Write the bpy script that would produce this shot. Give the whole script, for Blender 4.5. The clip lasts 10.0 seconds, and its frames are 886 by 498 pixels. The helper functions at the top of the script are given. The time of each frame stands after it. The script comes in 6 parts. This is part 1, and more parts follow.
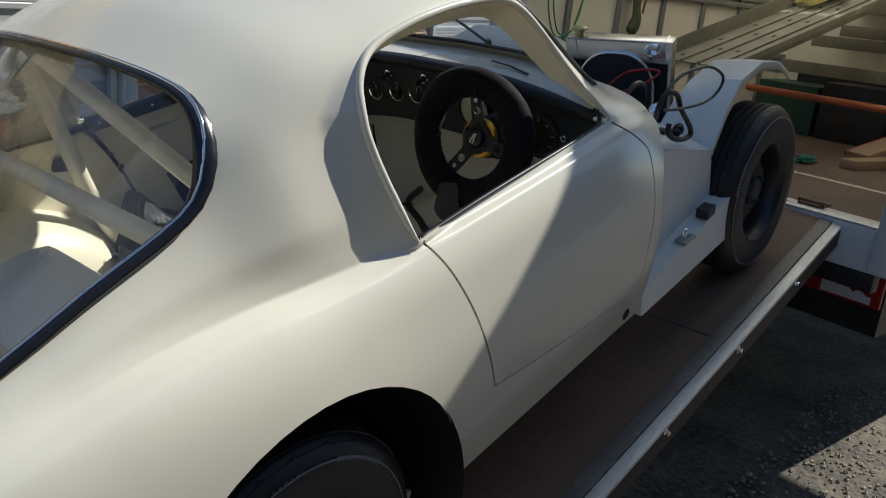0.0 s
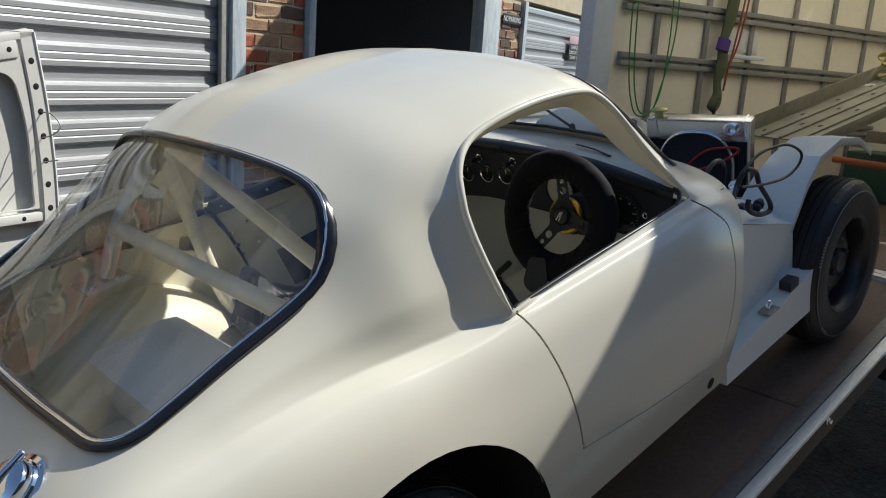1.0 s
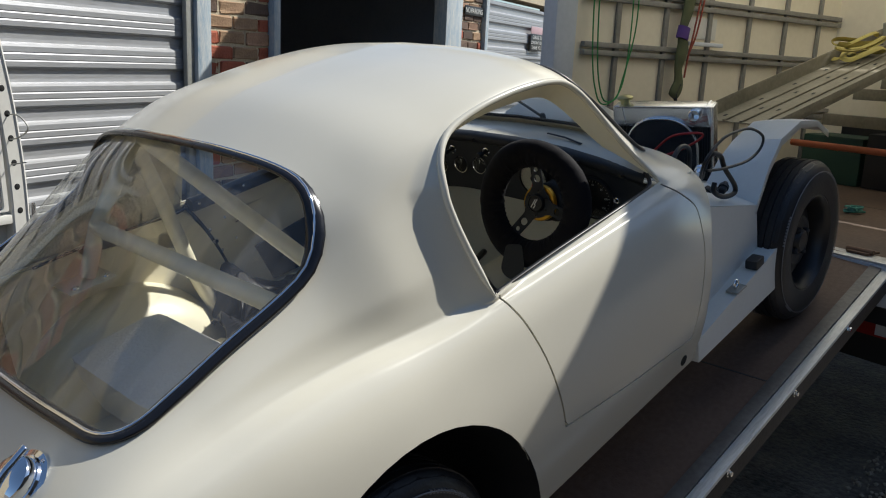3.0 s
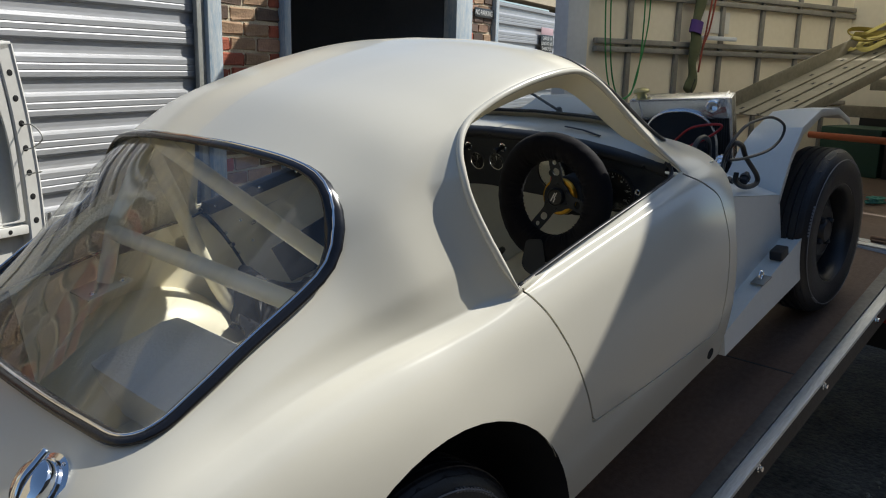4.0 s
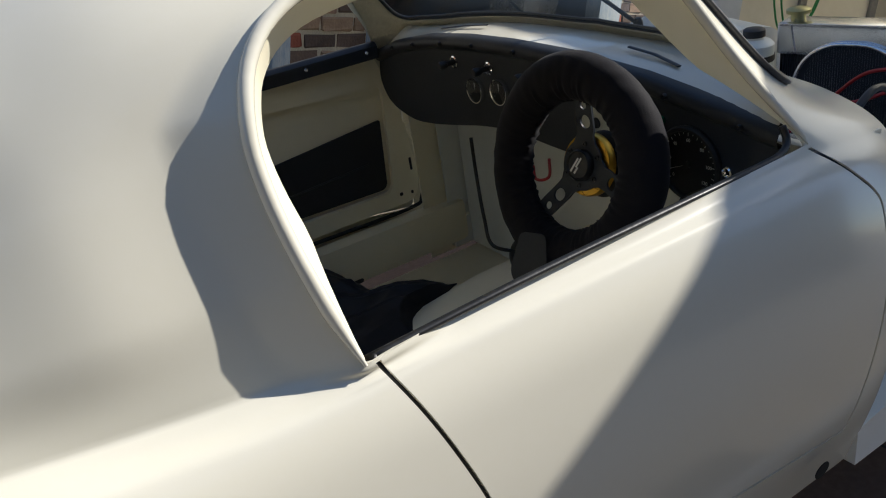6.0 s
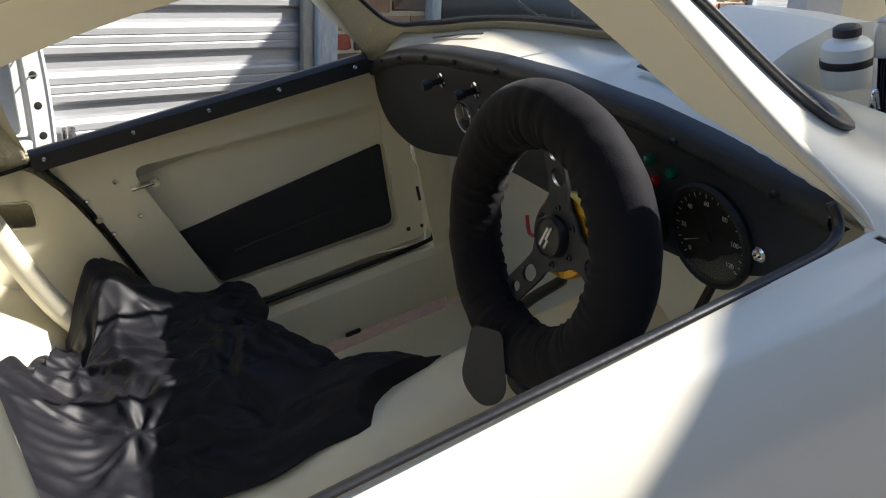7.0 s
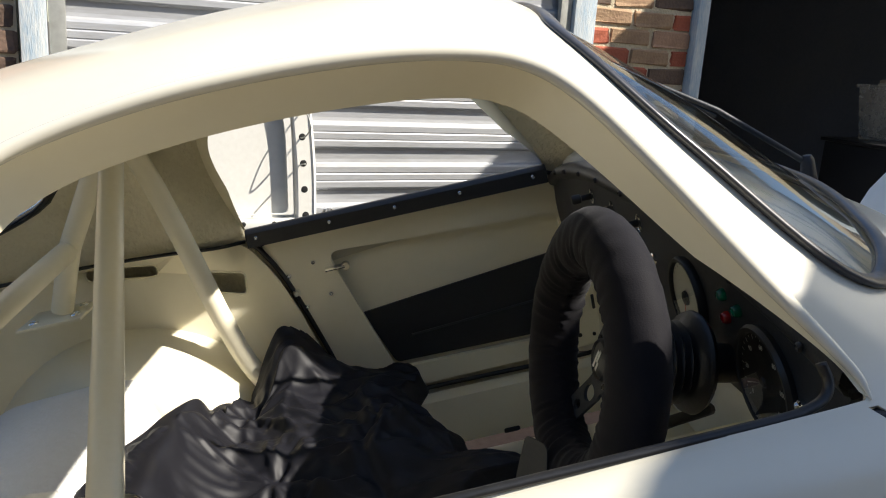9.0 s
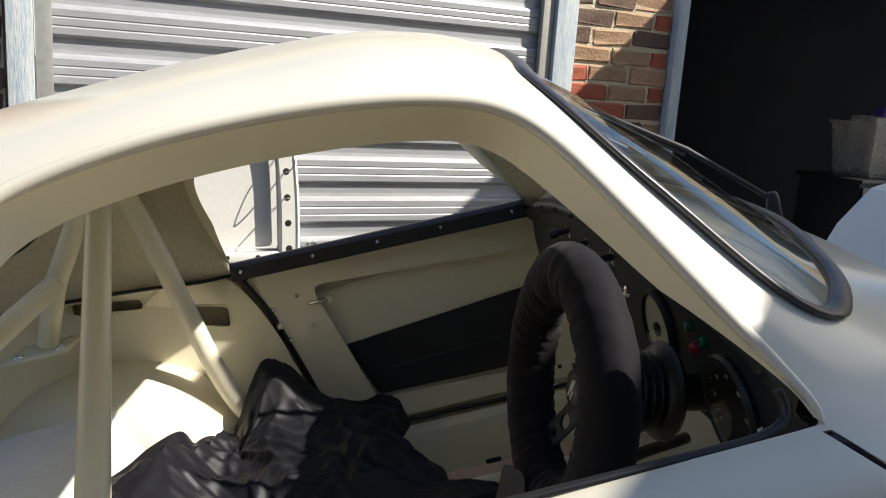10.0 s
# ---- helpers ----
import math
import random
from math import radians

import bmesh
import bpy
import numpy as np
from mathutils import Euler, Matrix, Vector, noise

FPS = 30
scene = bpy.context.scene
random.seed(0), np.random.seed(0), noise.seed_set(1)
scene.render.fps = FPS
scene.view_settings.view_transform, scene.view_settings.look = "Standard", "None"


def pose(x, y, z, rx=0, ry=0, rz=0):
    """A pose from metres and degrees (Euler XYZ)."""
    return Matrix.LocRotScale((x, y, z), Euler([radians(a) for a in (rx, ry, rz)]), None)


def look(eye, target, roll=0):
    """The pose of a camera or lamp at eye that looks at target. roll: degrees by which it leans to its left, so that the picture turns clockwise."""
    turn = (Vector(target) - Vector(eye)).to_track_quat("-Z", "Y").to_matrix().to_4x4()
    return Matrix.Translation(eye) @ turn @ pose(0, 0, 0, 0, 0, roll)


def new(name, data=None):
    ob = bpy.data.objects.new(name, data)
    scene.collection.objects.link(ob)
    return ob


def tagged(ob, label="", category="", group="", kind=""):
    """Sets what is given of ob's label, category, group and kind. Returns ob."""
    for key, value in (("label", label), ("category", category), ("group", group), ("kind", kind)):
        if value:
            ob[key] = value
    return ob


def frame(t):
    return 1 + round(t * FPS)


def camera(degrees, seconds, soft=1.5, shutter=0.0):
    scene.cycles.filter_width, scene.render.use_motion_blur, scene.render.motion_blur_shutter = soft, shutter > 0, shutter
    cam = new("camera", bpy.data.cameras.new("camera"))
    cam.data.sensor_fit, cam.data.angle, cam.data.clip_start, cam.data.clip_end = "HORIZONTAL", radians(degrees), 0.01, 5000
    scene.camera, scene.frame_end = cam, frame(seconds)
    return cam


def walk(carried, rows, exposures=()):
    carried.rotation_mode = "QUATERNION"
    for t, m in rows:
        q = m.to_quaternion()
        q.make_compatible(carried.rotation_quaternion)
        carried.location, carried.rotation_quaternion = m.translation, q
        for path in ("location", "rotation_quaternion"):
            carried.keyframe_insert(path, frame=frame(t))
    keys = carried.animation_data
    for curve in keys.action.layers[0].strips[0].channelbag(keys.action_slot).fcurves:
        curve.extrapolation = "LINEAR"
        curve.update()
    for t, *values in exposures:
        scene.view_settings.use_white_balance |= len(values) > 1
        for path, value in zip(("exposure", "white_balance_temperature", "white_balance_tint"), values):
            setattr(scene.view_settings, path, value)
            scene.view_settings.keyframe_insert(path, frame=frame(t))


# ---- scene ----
# ---------------------------------------------------------------- camera
cam = camera(57.0, 10.0, soft=1.1)
PATH = [
    (0, (-0.878, -1.532, 1.325), (0.6, -0.324, 0.727), 5.9),
    (0.5, (-0.91, -1.647, 1.365), (0.537, -0.374, 0.831), 4.0),
    (1, (-1.003, -1.616, 1.36), (0.359, -0.219, 0.92), 4.0),
    (1.5, (-1.099, -1.617, 1.362), (0.185, -0.148, 0.924), 4.3),
    (2, (-1.096, -1.618, 1.368), (0.224, -0.189, 0.901), 4.1),
    (2.5, (-1.07, -1.628, 1.366), (0.335, -0.282, 0.902), 3.6),
    (4, (-1.056, -1.6, 1.33), (0.342, -0.24, 0.89), 1.3),
    (4.5, (-0.827, -1.527, 1.31), (0.521, -0.12, 0.854), 0.8),
    (5, (-0.636, -1.453, 1.316), (0.63, 0.012, 0.817), 1.7),
    (5.5, (-0.423, -1.335, 1.237), (0.767, 0.161, 0.65), 4.3),
    (7, (0.196, -1.03, 1.274), (1.048, 0.655, 0.614), 3.3),
    (7.5, (0.274, -0.944, 1.27), (1.083, 0.758, 0.601), 2.6),
    (8, (0.423, -0.988, 1.269), (0.987, 0.793, 0.555), 3.8),
    (8.5, (0.456, -1.059, 1.32), (0.688, 0.838, 0.73), 3.1),
    (9, (0.413, -1.159, 1.327), (0.616, 0.771, 0.845), 3.8),
    (9.5, (0.404, -1.201, 1.335), (0.632, 0.739, 0.908), 4.1),
    (10, (0.413, -1.196, 1.338), (0.653, 0.748, 0.936), 3.9),
]
walk(cam, [(t, look(eye, target, roll)) for t, eye, target, roll in PATH],
     [(0, 0.2, 6350, 6), (0.5, 0.38, 6350, 6), (1.5, 0.2, 6350, 7), (5.2, 0.2, 6400, 8), (6.9, 1.2, 6500, 10), (7.5, 1.5, 6750, 10), (8, 1.5, 6750, 10), (8.6, 1.35, 6750, 10), (9, 1.0, 6750, 9), (9.4, 0.78, 6750, 9), (10, 0.78, 6750, 9)])

# ---------------------------------------------------------------- light
SUN_DIR = Vector((0.64, -0.22, 0.744)).normalized()      # towards the sun
world = bpy.data.worlds.new("sky")
scene.world = world
world.use_nodes = True
wn = world.node_tree
sky = wn.nodes.new("ShaderNodeTexSky")
sky.sky_type, sky.sun_disc = "NISHITA", False
sky.ozone_density, sky.dust_density = 3.0, 0.4
sky.sun_elevation = math.asin(SUN_DIR.z)
sky.sun_rotation = math.atan2(SUN_DIR.x, SUN_DIR.y)
wn.links.new(sky.outputs[0], wn.nodes["Background"].inputs[0])
wn.nodes["Background"].inputs[1].default_value = 0.095
sun = new("sun", bpy.data.lights.new("sun", "SUN"))
sun.data.energy, sun.data.angle, sun.data.color = 4.7, radians(0.55), (1.0, 0.95, 0.88)
sun.matrix_world = look(SUN_DIR * 30, (0, 0, 0))


# ---------------------------------------------------------------- materials
def principled(name, base, rough, metal=0.0, coat=0.0, spec=0.5):
    m = bpy.data.materials.new(name)
    m.use_nodes = True
    b = m.node_tree.nodes["Principled BSDF"]
    b.inputs["Base Color"].default_value = (*base, 1)
    b.inputs["Roughness"].default_value = rough
    b.inputs["Metallic"].default_value = metal
    b.inputs["Coat Weight"].default_value = coat
    b.inputs["Coat Roughness"].default_value = 0.12
    b.inputs["Specular IOR Level"].default_value = spec
    return m


def worn(name, base, other, rough, metal=0.0, coarse=2.0, fine=40.0, amount=0.5, bump=0.1, bump_scale=None, coat=0.0, rough_var=0.12, stretch=(1, 1, 1), depth=0.004, spec=0.5, rand=0.0):
    """A surface with broad stains and fine grain: two colours mixed by noise at two sizes, uneven gloss and relief."""
    m = principled(name, base, rough, metal, coat, spec)
    t = m.node_tree
    N, K = t.nodes.new, t.links.new
    b = t.nodes["Principled BSDF"]
    tc = N("ShaderNodeTexCoord")
    mp = N("ShaderNodeMapping")
    mp.inputs["Scale"].default_value = stretch
    K(tc.outputs["Object"], mp.inputs[0])
    n1, n2 = N("ShaderNodeTexNoise"), N("ShaderNodeTexNoise")
    n1.inputs["Scale"].default_value, n1.inputs["Detail"].default_value = coarse, 5
    n2.inputs["Scale"].default_value, n2.inputs["Detail"].default_value = fine, 4
    K(mp.outputs[0], n1.inputs["Vector"]), K(mp.outputs[0], n2.inputs["Vector"])
    mix = N("ShaderNodeMath")
    mix.operation = "MULTIPLY_ADD"
    K(n2.outputs["Fac"], mix.inputs[0])
    mix.inputs[1].default_value = 0.5
    half = N("ShaderNodeMath")
    half.operation = "MULTIPLY"
    K(n1.outputs["Fac"], half.inputs[0])
    half.inputs[1].default_value = 0.6
    K(half.outputs[0], mix.inputs[2])
    ramp = N("ShaderNodeMapRange")
    ramp.inputs["From Min"].default_value, ramp.inputs["From Max"].default_value = 0.38, 0.72
    ramp.inputs["To Max"].default_value = amount
    K(mix.outputs[0], ramp.inputs["Value"])
    col = N("ShaderNodeMix")
    col.data_type = "RGBA"
    col.inputs["A"].default_value, col.inputs["B"].default_value = (*base, 1), (*other, 1)
    K(ramp.outputs[0], col.inputs["Factor"])
    out = col.outputs["Result"]
    if rand:
        info, hsv, mr = N("ShaderNodeObjectInfo"), N("ShaderNodeHueSaturation"), N("ShaderNodeMapRange")
        mr.inputs["To Min"].default_value, mr.inputs["To Max"].default_value = 1 - rand, 1 + rand
        K(info.outputs["Random"], mr.inputs["Value"])
        K(mr.outputs[0], hsv.inputs["Value"])
        K(out, hsv.inputs["Color"])
        out = hsv.outputs["Color"]
    K(out, b.inputs["Base Color"])
    rr = N("ShaderNodeMapRange")
    rr.inputs["To Min"].default_value, rr.inputs["To Max"].default_value = max(0.03, rough - rough_var), min(1, rough + rough_var)
    K(n1.outputs["Fac"], rr.inputs["Value"])
    K(rr.outputs[0], b.inputs["Roughness"])
    if bump:
        bp = N("ShaderNodeBump")
        bp.inputs["Strength"].default_value, bp.inputs["Distance"].default_value = bump, depth
        n3 = n2
        if bump_scale:
            n3 = N("ShaderNodeTexNoise")
            n3.inputs["Scale"].default_value, n3.inputs["Detail"].default_value = bump_scale, 3
            K(mp.outputs[0], n3.inputs["Vector"])
        K(n3.outputs["Fac"], bp.inputs["Height"])
        K(bp.outputs[0], b.inputs["Normal"])
    return m


def glass(name, tint, rough=0.0):
    m = bpy.data.materials.new(name)
    m.use_nodes = True
    t = m.node_tree
    N, K = t.nodes.new, t.links.new
    t.nodes.remove(t.nodes["Principled BSDF"])
    tr, gl, mx, fr = N("ShaderNodeBsdfTransparent"), N("ShaderNodeBsdfGlossy"), N("ShaderNodeMixShader"), N("ShaderNodeLayerWeight")
    tr.inputs[0].default_value = (*tint, 1)
    gl.inputs["Roughness"].default_value = rough
    pw, ma = N("ShaderNodeMath"), N("ShaderNodeMath")
    pw.operation, ma.operation = "POWER", "MULTIPLY_ADD"
    pw.inputs[1].default_value, ma.inputs[1].default_value, ma.inputs[2].default_value = 3.6, 0.75, 0.055
    K(fr.outputs["Facing"], pw.inputs[0]), K(pw.outputs[0], ma.inputs[0])
    K(ma.outputs[0], mx.inputs[0]), K(tr.outputs[0], mx.inputs[1]), K(gl.outputs[0], mx.inputs[2])
    K(mx.outputs[0], t.nodes["Material Output"].inputs[0])
    return m


CREAM = worn("cream_paint", (0.70, 0.665, 0.55), (0.71, 0.675, 0.57), 0.22, coarse=3, fine=90, amount=0.7, bump=0.03, bump_scale=260, coat=0.35, rough_var=0.05, depth=0.001)
# the body's cream again, its colour raised to brighten the dim cabin
CREAM_IN = worn("brightened_cream_interior", (0.88, 0.82, 0.635), (0.84, 0.78, 0.59), 0.36, coarse=5, fine=60, amount=0.7, bump=0.06, bump_scale=120, coat=0.1, depth=0.002)
BARE = worn("rough_fibreglass", (0.80, 0.74, 0.56), (0.70, 0.64, 0.47), 0.6, coarse=8, fine=120, amount=0.8, bump=0.9, bump_scale=95, depth=0.006)
PALE = worn("pale_primer", (0.76, 0.77, 0.73), (0.70, 0.71, 0.66), 0.34, coarse=4, fine=60, amount=0.6, bump=0.04, bump_scale=180)
BLACK_VINYL = worn("black_vinyl", (0.016, 0.018, 0.022), (0.026, 0.028, 0.032), 0.5, coarse=9, fine=220, amount=0.6, bump=0.35, bump_scale=420, depth=0.001)
CLOTH = worn("black_cloth", (0.008, 0.008, 0.011), (0.013, 0.013, 0.017), 0.5, coarse=7, fine=300, amount=0.5, bump=0.15, bump_scale=600, depth=0.001, spec=0.26)
COVER = worn("black_stretch_cloth", (0.0085, 0.008, 0.0105), (0.013, 0.012, 0.015), 0.75, coarse=9, fine=400, amount=0.6, bump=0.3, bump_scale=700, depth=0.001, spec=0.12)
COVER.node_tree.nodes["Principled BSDF"].inputs["Sheen Weight"].default_value = 0.05
# paler than TYRE: gloss on the raised rubber put into the colour
SIDE_MARK = worn("glossed_sidewall_mark", (0.22, 0.22, 0.23), (0.14, 0.14, 0.145), 0.4, coarse=20, fine=90, bump=0.1)
RAIL = worn("dull_steel_rail", (0.32, 0.31, 0.285), (0.22, 0.21, 0.19), 0.55, 0.4, coarse=5, fine=40, amount=0.8, bump=0.1)
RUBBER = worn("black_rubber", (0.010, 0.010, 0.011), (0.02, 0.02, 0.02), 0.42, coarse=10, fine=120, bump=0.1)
TYRE = worn("tyre_rubber", (0.016, 0.016, 0.018), (0.028, 0.028, 0.030), 0.46, coarse=6, fine=90, amount=0.8, bump=0.2, bump_scale=150)
GREY_PLASTIC = worn("dark_grey_metal", (0.026, 0.030, 0.037), (0.036, 0.040, 0.048), 0.5, coarse=8, fine=150, bump=0.08, spec=0.3)
BLACK_METAL = worn("satin_black_metal", (0.015, 0.015, 0.017), (0.03, 0.03, 0.03), 0.38, coarse=8, fine=150, bump=0.05)
CHROME = principled("chrome", (0.86, 0.87, 0.88), 0.07, 1.0)
ALLOY = worn("polished_aluminium", (0.88, 0.89, 0.91), (0.76, 0.78, 0.81), 0.2, 0.95, coarse=12, fine=80, bump=0.1)
GALV = worn("galvanised_steel", (0.42, 0.42, 0.39), (0.30, 0.30, 0.27), 0.5, 0.5, coarse=5, fine=40, amount=0.8, bump=0.1)
EDGE_ALU = worn("scuffed_aluminium", (0.80, 0.80, 0.77), (0.50, 0.49, 0.46), 0.42, 0.35, coarse=6, fine=70, amount=0.9, bump=0.3, stretch=(0.4, 3, 3))
RAMP_PLY = worn("brown_coated_plywood", (0.105, 0.060, 0.040), (0.18, 0.115, 0.078), 0.72, coarse=2.2, fine=55, amount=0.85, bump=0.35, bump_scale=160, depth=0.003)
TRUCK_FLOOR = worn("worn_brown_boards", (0.085, 0.055, 0.036), (0.16, 0.105, 0.072), 0.75, coarse=2.5, fine=40, amount=0.9, bump=0.3)
TRUCK_PANEL = worn("cream_truck_panel", (0.84, 0.76, 0.59), (0.75, 0.67, 0.50), 0.5, coarse=1.6, fine=25, amount=0.8, bump=0.05)
TRUCK_WHITE = worn("white_truck_paint", (0.66, 0.69, 0.73), (0.52, 0.55, 0.58), 0.35, coarse=3, fine=40, amount=0.6, bump=0.05)
SHUTTER = worn("zincalume_sheet", (0.46, 0.47, 0.49), (0.33, 0.325, 0.32), 0.42, 0.25, coarse=2.5, fine=30, amount=0.8, bump=0.05, stretch=(0.5, 1, 4))
POST_BLUE = worn("weathered_blue_grey_timber", (0.27, 0.37, 0.46), (0.62, 0.62, 0.58), 0.7, coarse=9, fine=48, amount=1.0, bump=0.5, bump_scale=90, stretch=(3, 3, 0.5))
MORTAR = worn("lime_mortar", (0.64, 0.55, 0.39), (0.48, 0.40, 0.28), 0.9, coarse=9, fine=80, amount=0.8, bump=0.8, bump_scale=70, depth=0.006)
TRACK = worn("dirty_galvanised", (0.30, 0.27, 0.20), (0.18, 0.16, 0.11), 0.6, 0.3, coarse=5, fine=50, amount=0.8, bump=0.2)
ASPHALT = worn("gritty_yard", (0.026, 0.023, 0.020), (0.26, 0.215, 0.16), 0.9, coarse=5.0, fine=38, amount=0.75, bump=0.9, bump_scale=45, depth=0.012)
DARK_WALL = worn("dark_block_wall", (0.17, 0.19, 0.23), (0.24, 0.26, 0.30), 0.85, coarse=3, fine=40, bump=0.2)
RED = worn("red_paint", (0.32, 0.016, 0.014), (0.22, 0.012, 0.010), 0.35, bump=0.05)
ORANGE = worn("orange_oxide_paint", (0.50, 0.14, 0.06), (0.36, 0.10, 0.05), 0.5, bump=0.1)
GREEN_ROPE = worn("green_cord", (0.03, 0.25, 0.06), (0.02, 0.16, 0.04), 0.7, bump=0.3)
WHITE_PANEL = worn("faded_white_panel", (0.72, 0.71, 0.66), (0.62, 0.60, 0.55), 0.42, coarse=3, fine=50, amount=0.7, bump=0.06)
SKYLIGHT = principled("translucent_roof", (0.8, 0.76, 0.66), 0.6)
_t = SKYLIGHT.node_tree
_tl, _mx = _t.nodes.new("ShaderNodeBsdfTranslucent"), _t.nodes.new("ShaderNodeMixShader")
_tl.inputs[0].default_value = (0.95, 0.89, 0.74, 1)
_mx.inputs[0].default_value = 0.98
_t.links.new(_t.nodes["Principled BSDF"].outputs[0], _mx.inputs[1])
_t.links.new(_tl.outputs[0], _mx.inputs[2])
_t.links.new(_mx.outputs[0], _t.nodes["Material Output"].inputs[0])
SIDE_SHEET = SKYLIGHT.copy()
SIDE_SHEET.name = "cream_fibreglass_sheet"
SIDE_SHEET.node_tree.nodes["Mix Shader"].inputs[0].default_value = 0.4
GLASS = glass("clear_glass", (0.94, 0.96, 0.95))
PERSPEX = glass("scuffed_perspex_sky_streaks", (0.95, 0.96, 0.94), 0.02)
_t = PERSPEX.node_tree
# white diffuse streaks stand in for sky reflections as well as scuffs
_df, _mx, _nz, _mp, _tc, _mr = [_t.nodes.new("ShaderNode" + k) for k in ("BsdfDiffuse", "MixShader", "TexNoise", "Mapping", "TexCoord", "MapRange")]
_df.inputs[0].default_value = (0.8, 0.8, 0.8, 1)
_mp.inputs["Scale"].default_value, _mp.inputs["Rotation"].default_value = (2.0, 14.0, 2.0), (0, 0, 0.7)
_nz.inputs["Scale"].default_value, _nz.inputs["Detail"].default_value = 1.5, 4
_mr.inputs["From Min"].default_value, _mr.inputs["From Max"].default_value, _mr.inputs["To Min"].default_value, _mr.inputs["To Max"].default_value = 0.4, 0.75, 0.03, 0.15
for _a, _b in ((_tc.outputs["Object"], _mp.inputs[0]), (_mp.outputs[0], _nz.inputs["Vector"]), (_nz.outputs["Fac"], _mr.inputs["Value"]), (_mr.outputs[0], _mx.inputs[0]),
               (_t.nodes["Mix Shader"].outputs[0], _mx.inputs[1]), (_df.outputs[0], _mx.inputs[2]), (_mx.outputs[0], _t.nodes["Material Output"].inputs[0])):
    _t.links.new(_a, _b)
# paler than SEAL: dust, and the sky's sheen put into the base colour
SEAL_DUSTY_SHEEN = worn("dusty_sheen_black_seal", (0.035, 0.036, 0.042), (0.065, 0.066, 0.072), 0.34, coarse=10, fine=120, bump=0.05)
SEAL = worn("weathered_black_seal", (0.008, 0.008, 0.010), (0.016, 0.016, 0.018), 0.25, coarse=10, fine=120, bump=0.05)


# ---------------------------------------------------------------- building helpers
def mesh_of(name, verts, faces, material, smooth=True, sharp=40.0):
    me = bpy.data.meshes.new(name)
    me.from_pydata([tuple(v) for v in verts], [], [tuple(f) for f in faces])
    me.materials.append(material)
    if smooth:
        me.polygons.foreach_set("use_smooth", [True] * len(me.polygons))
        me.set_sharp_from_angle(angle=radians(sharp))
    me.update()
    return me


def part(name, bm, material, parent=None, label="", smooth=True, sharp=40.0):
    """Link a bmesh (or a pair of verts and faces) as one mesh object under a thing or a part."""
    if isinstance(bm, tuple):
        me = mesh_of(name, bm[0], bm[1], material, smooth, sharp)
    else:
        bmesh.ops.recalc_face_normals(bm, faces=bm.faces)
        me = bpy.data.meshes.new(name)
        bm.to_mesh(me)
        bm.free()
        me.materials.append(material)
        if smooth:
            me.polygons.foreach_set("use_smooth", [True] * len(me.polygons))
            me.set_sharp_from_angle(angle=radians(sharp))
    ob = new(name, me)
    ob.parent = parent
    if label:
        tagged(ob, label=label)
    return ob


def thing(name, label, category, at=None, group="", kind=""):
    ob = new(name)
    ob.empty_display_size = 0.1
    if at is not None:
        ob.matrix_basis = at
    return tagged(ob, label, category, group, kind)


def box(bm, x0, x1, y0, y1, z0, z1, bevel=0.0, m=None):
    vs = [bm.verts.new((x, y, z)) for x in (x0, x1) for y in (y0, y1) for z in (z0, z1)]
    fs = [bm.faces.new([vs[i] for i in q]) for q in ((0, 1, 3, 2), (4, 6, 7, 5), (0, 4, 5, 1), (2, 3, 7, 6), (0, 2, 6, 4), (1, 5, 7, 3))]
    geom = vs
    if bevel:
        edges = list({e for f in fs for e in f.edges})
        out = bmesh.ops.bevel(bm, geom=edges, offset=bevel, segments=2, affect="EDGES", profile=0.6)
        geom = list({v for f in out["faces"] for v in f.verts} | {v for v in vs if v.is_valid})
    if m is not None:
        bmesh.ops.transform(bm, matrix=m, verts=geom)
    return geom


def boxed(x0, x1, y0, y1, z0, z1, bevel=0.0, m=None):
    bm = bmesh.new()
    box(bm, x0, x1, y0, y1, z0, z1, bevel, m)
    return bm


def smooth_path(pts, steps=8, closed=False):
    """A Catmull-Rom line through the points."""
    P = [Vector(p) for p in pts]
    n = len(P)
    out = []
    for i in range(n if closed else n - 1):
        a, b = P[i], P[(i + 1) % n]
        p0 = P[(i - 1) % n] if closed or i else a * 2 - b
        p3 = P[(i + 2) % n] if closed or i + 2 < n else b * 2 - a
        for k in range(steps):
            t = k / steps
            out.append(0.5 * (2 * a + (b - p0) * t + (2 * p0 - 5 * a + 4 * b - p3) * t * t + (3 * a - p0 - 3 * b + p3) * t ** 3))
    if not closed:
        out.append(P[-1])
    return out


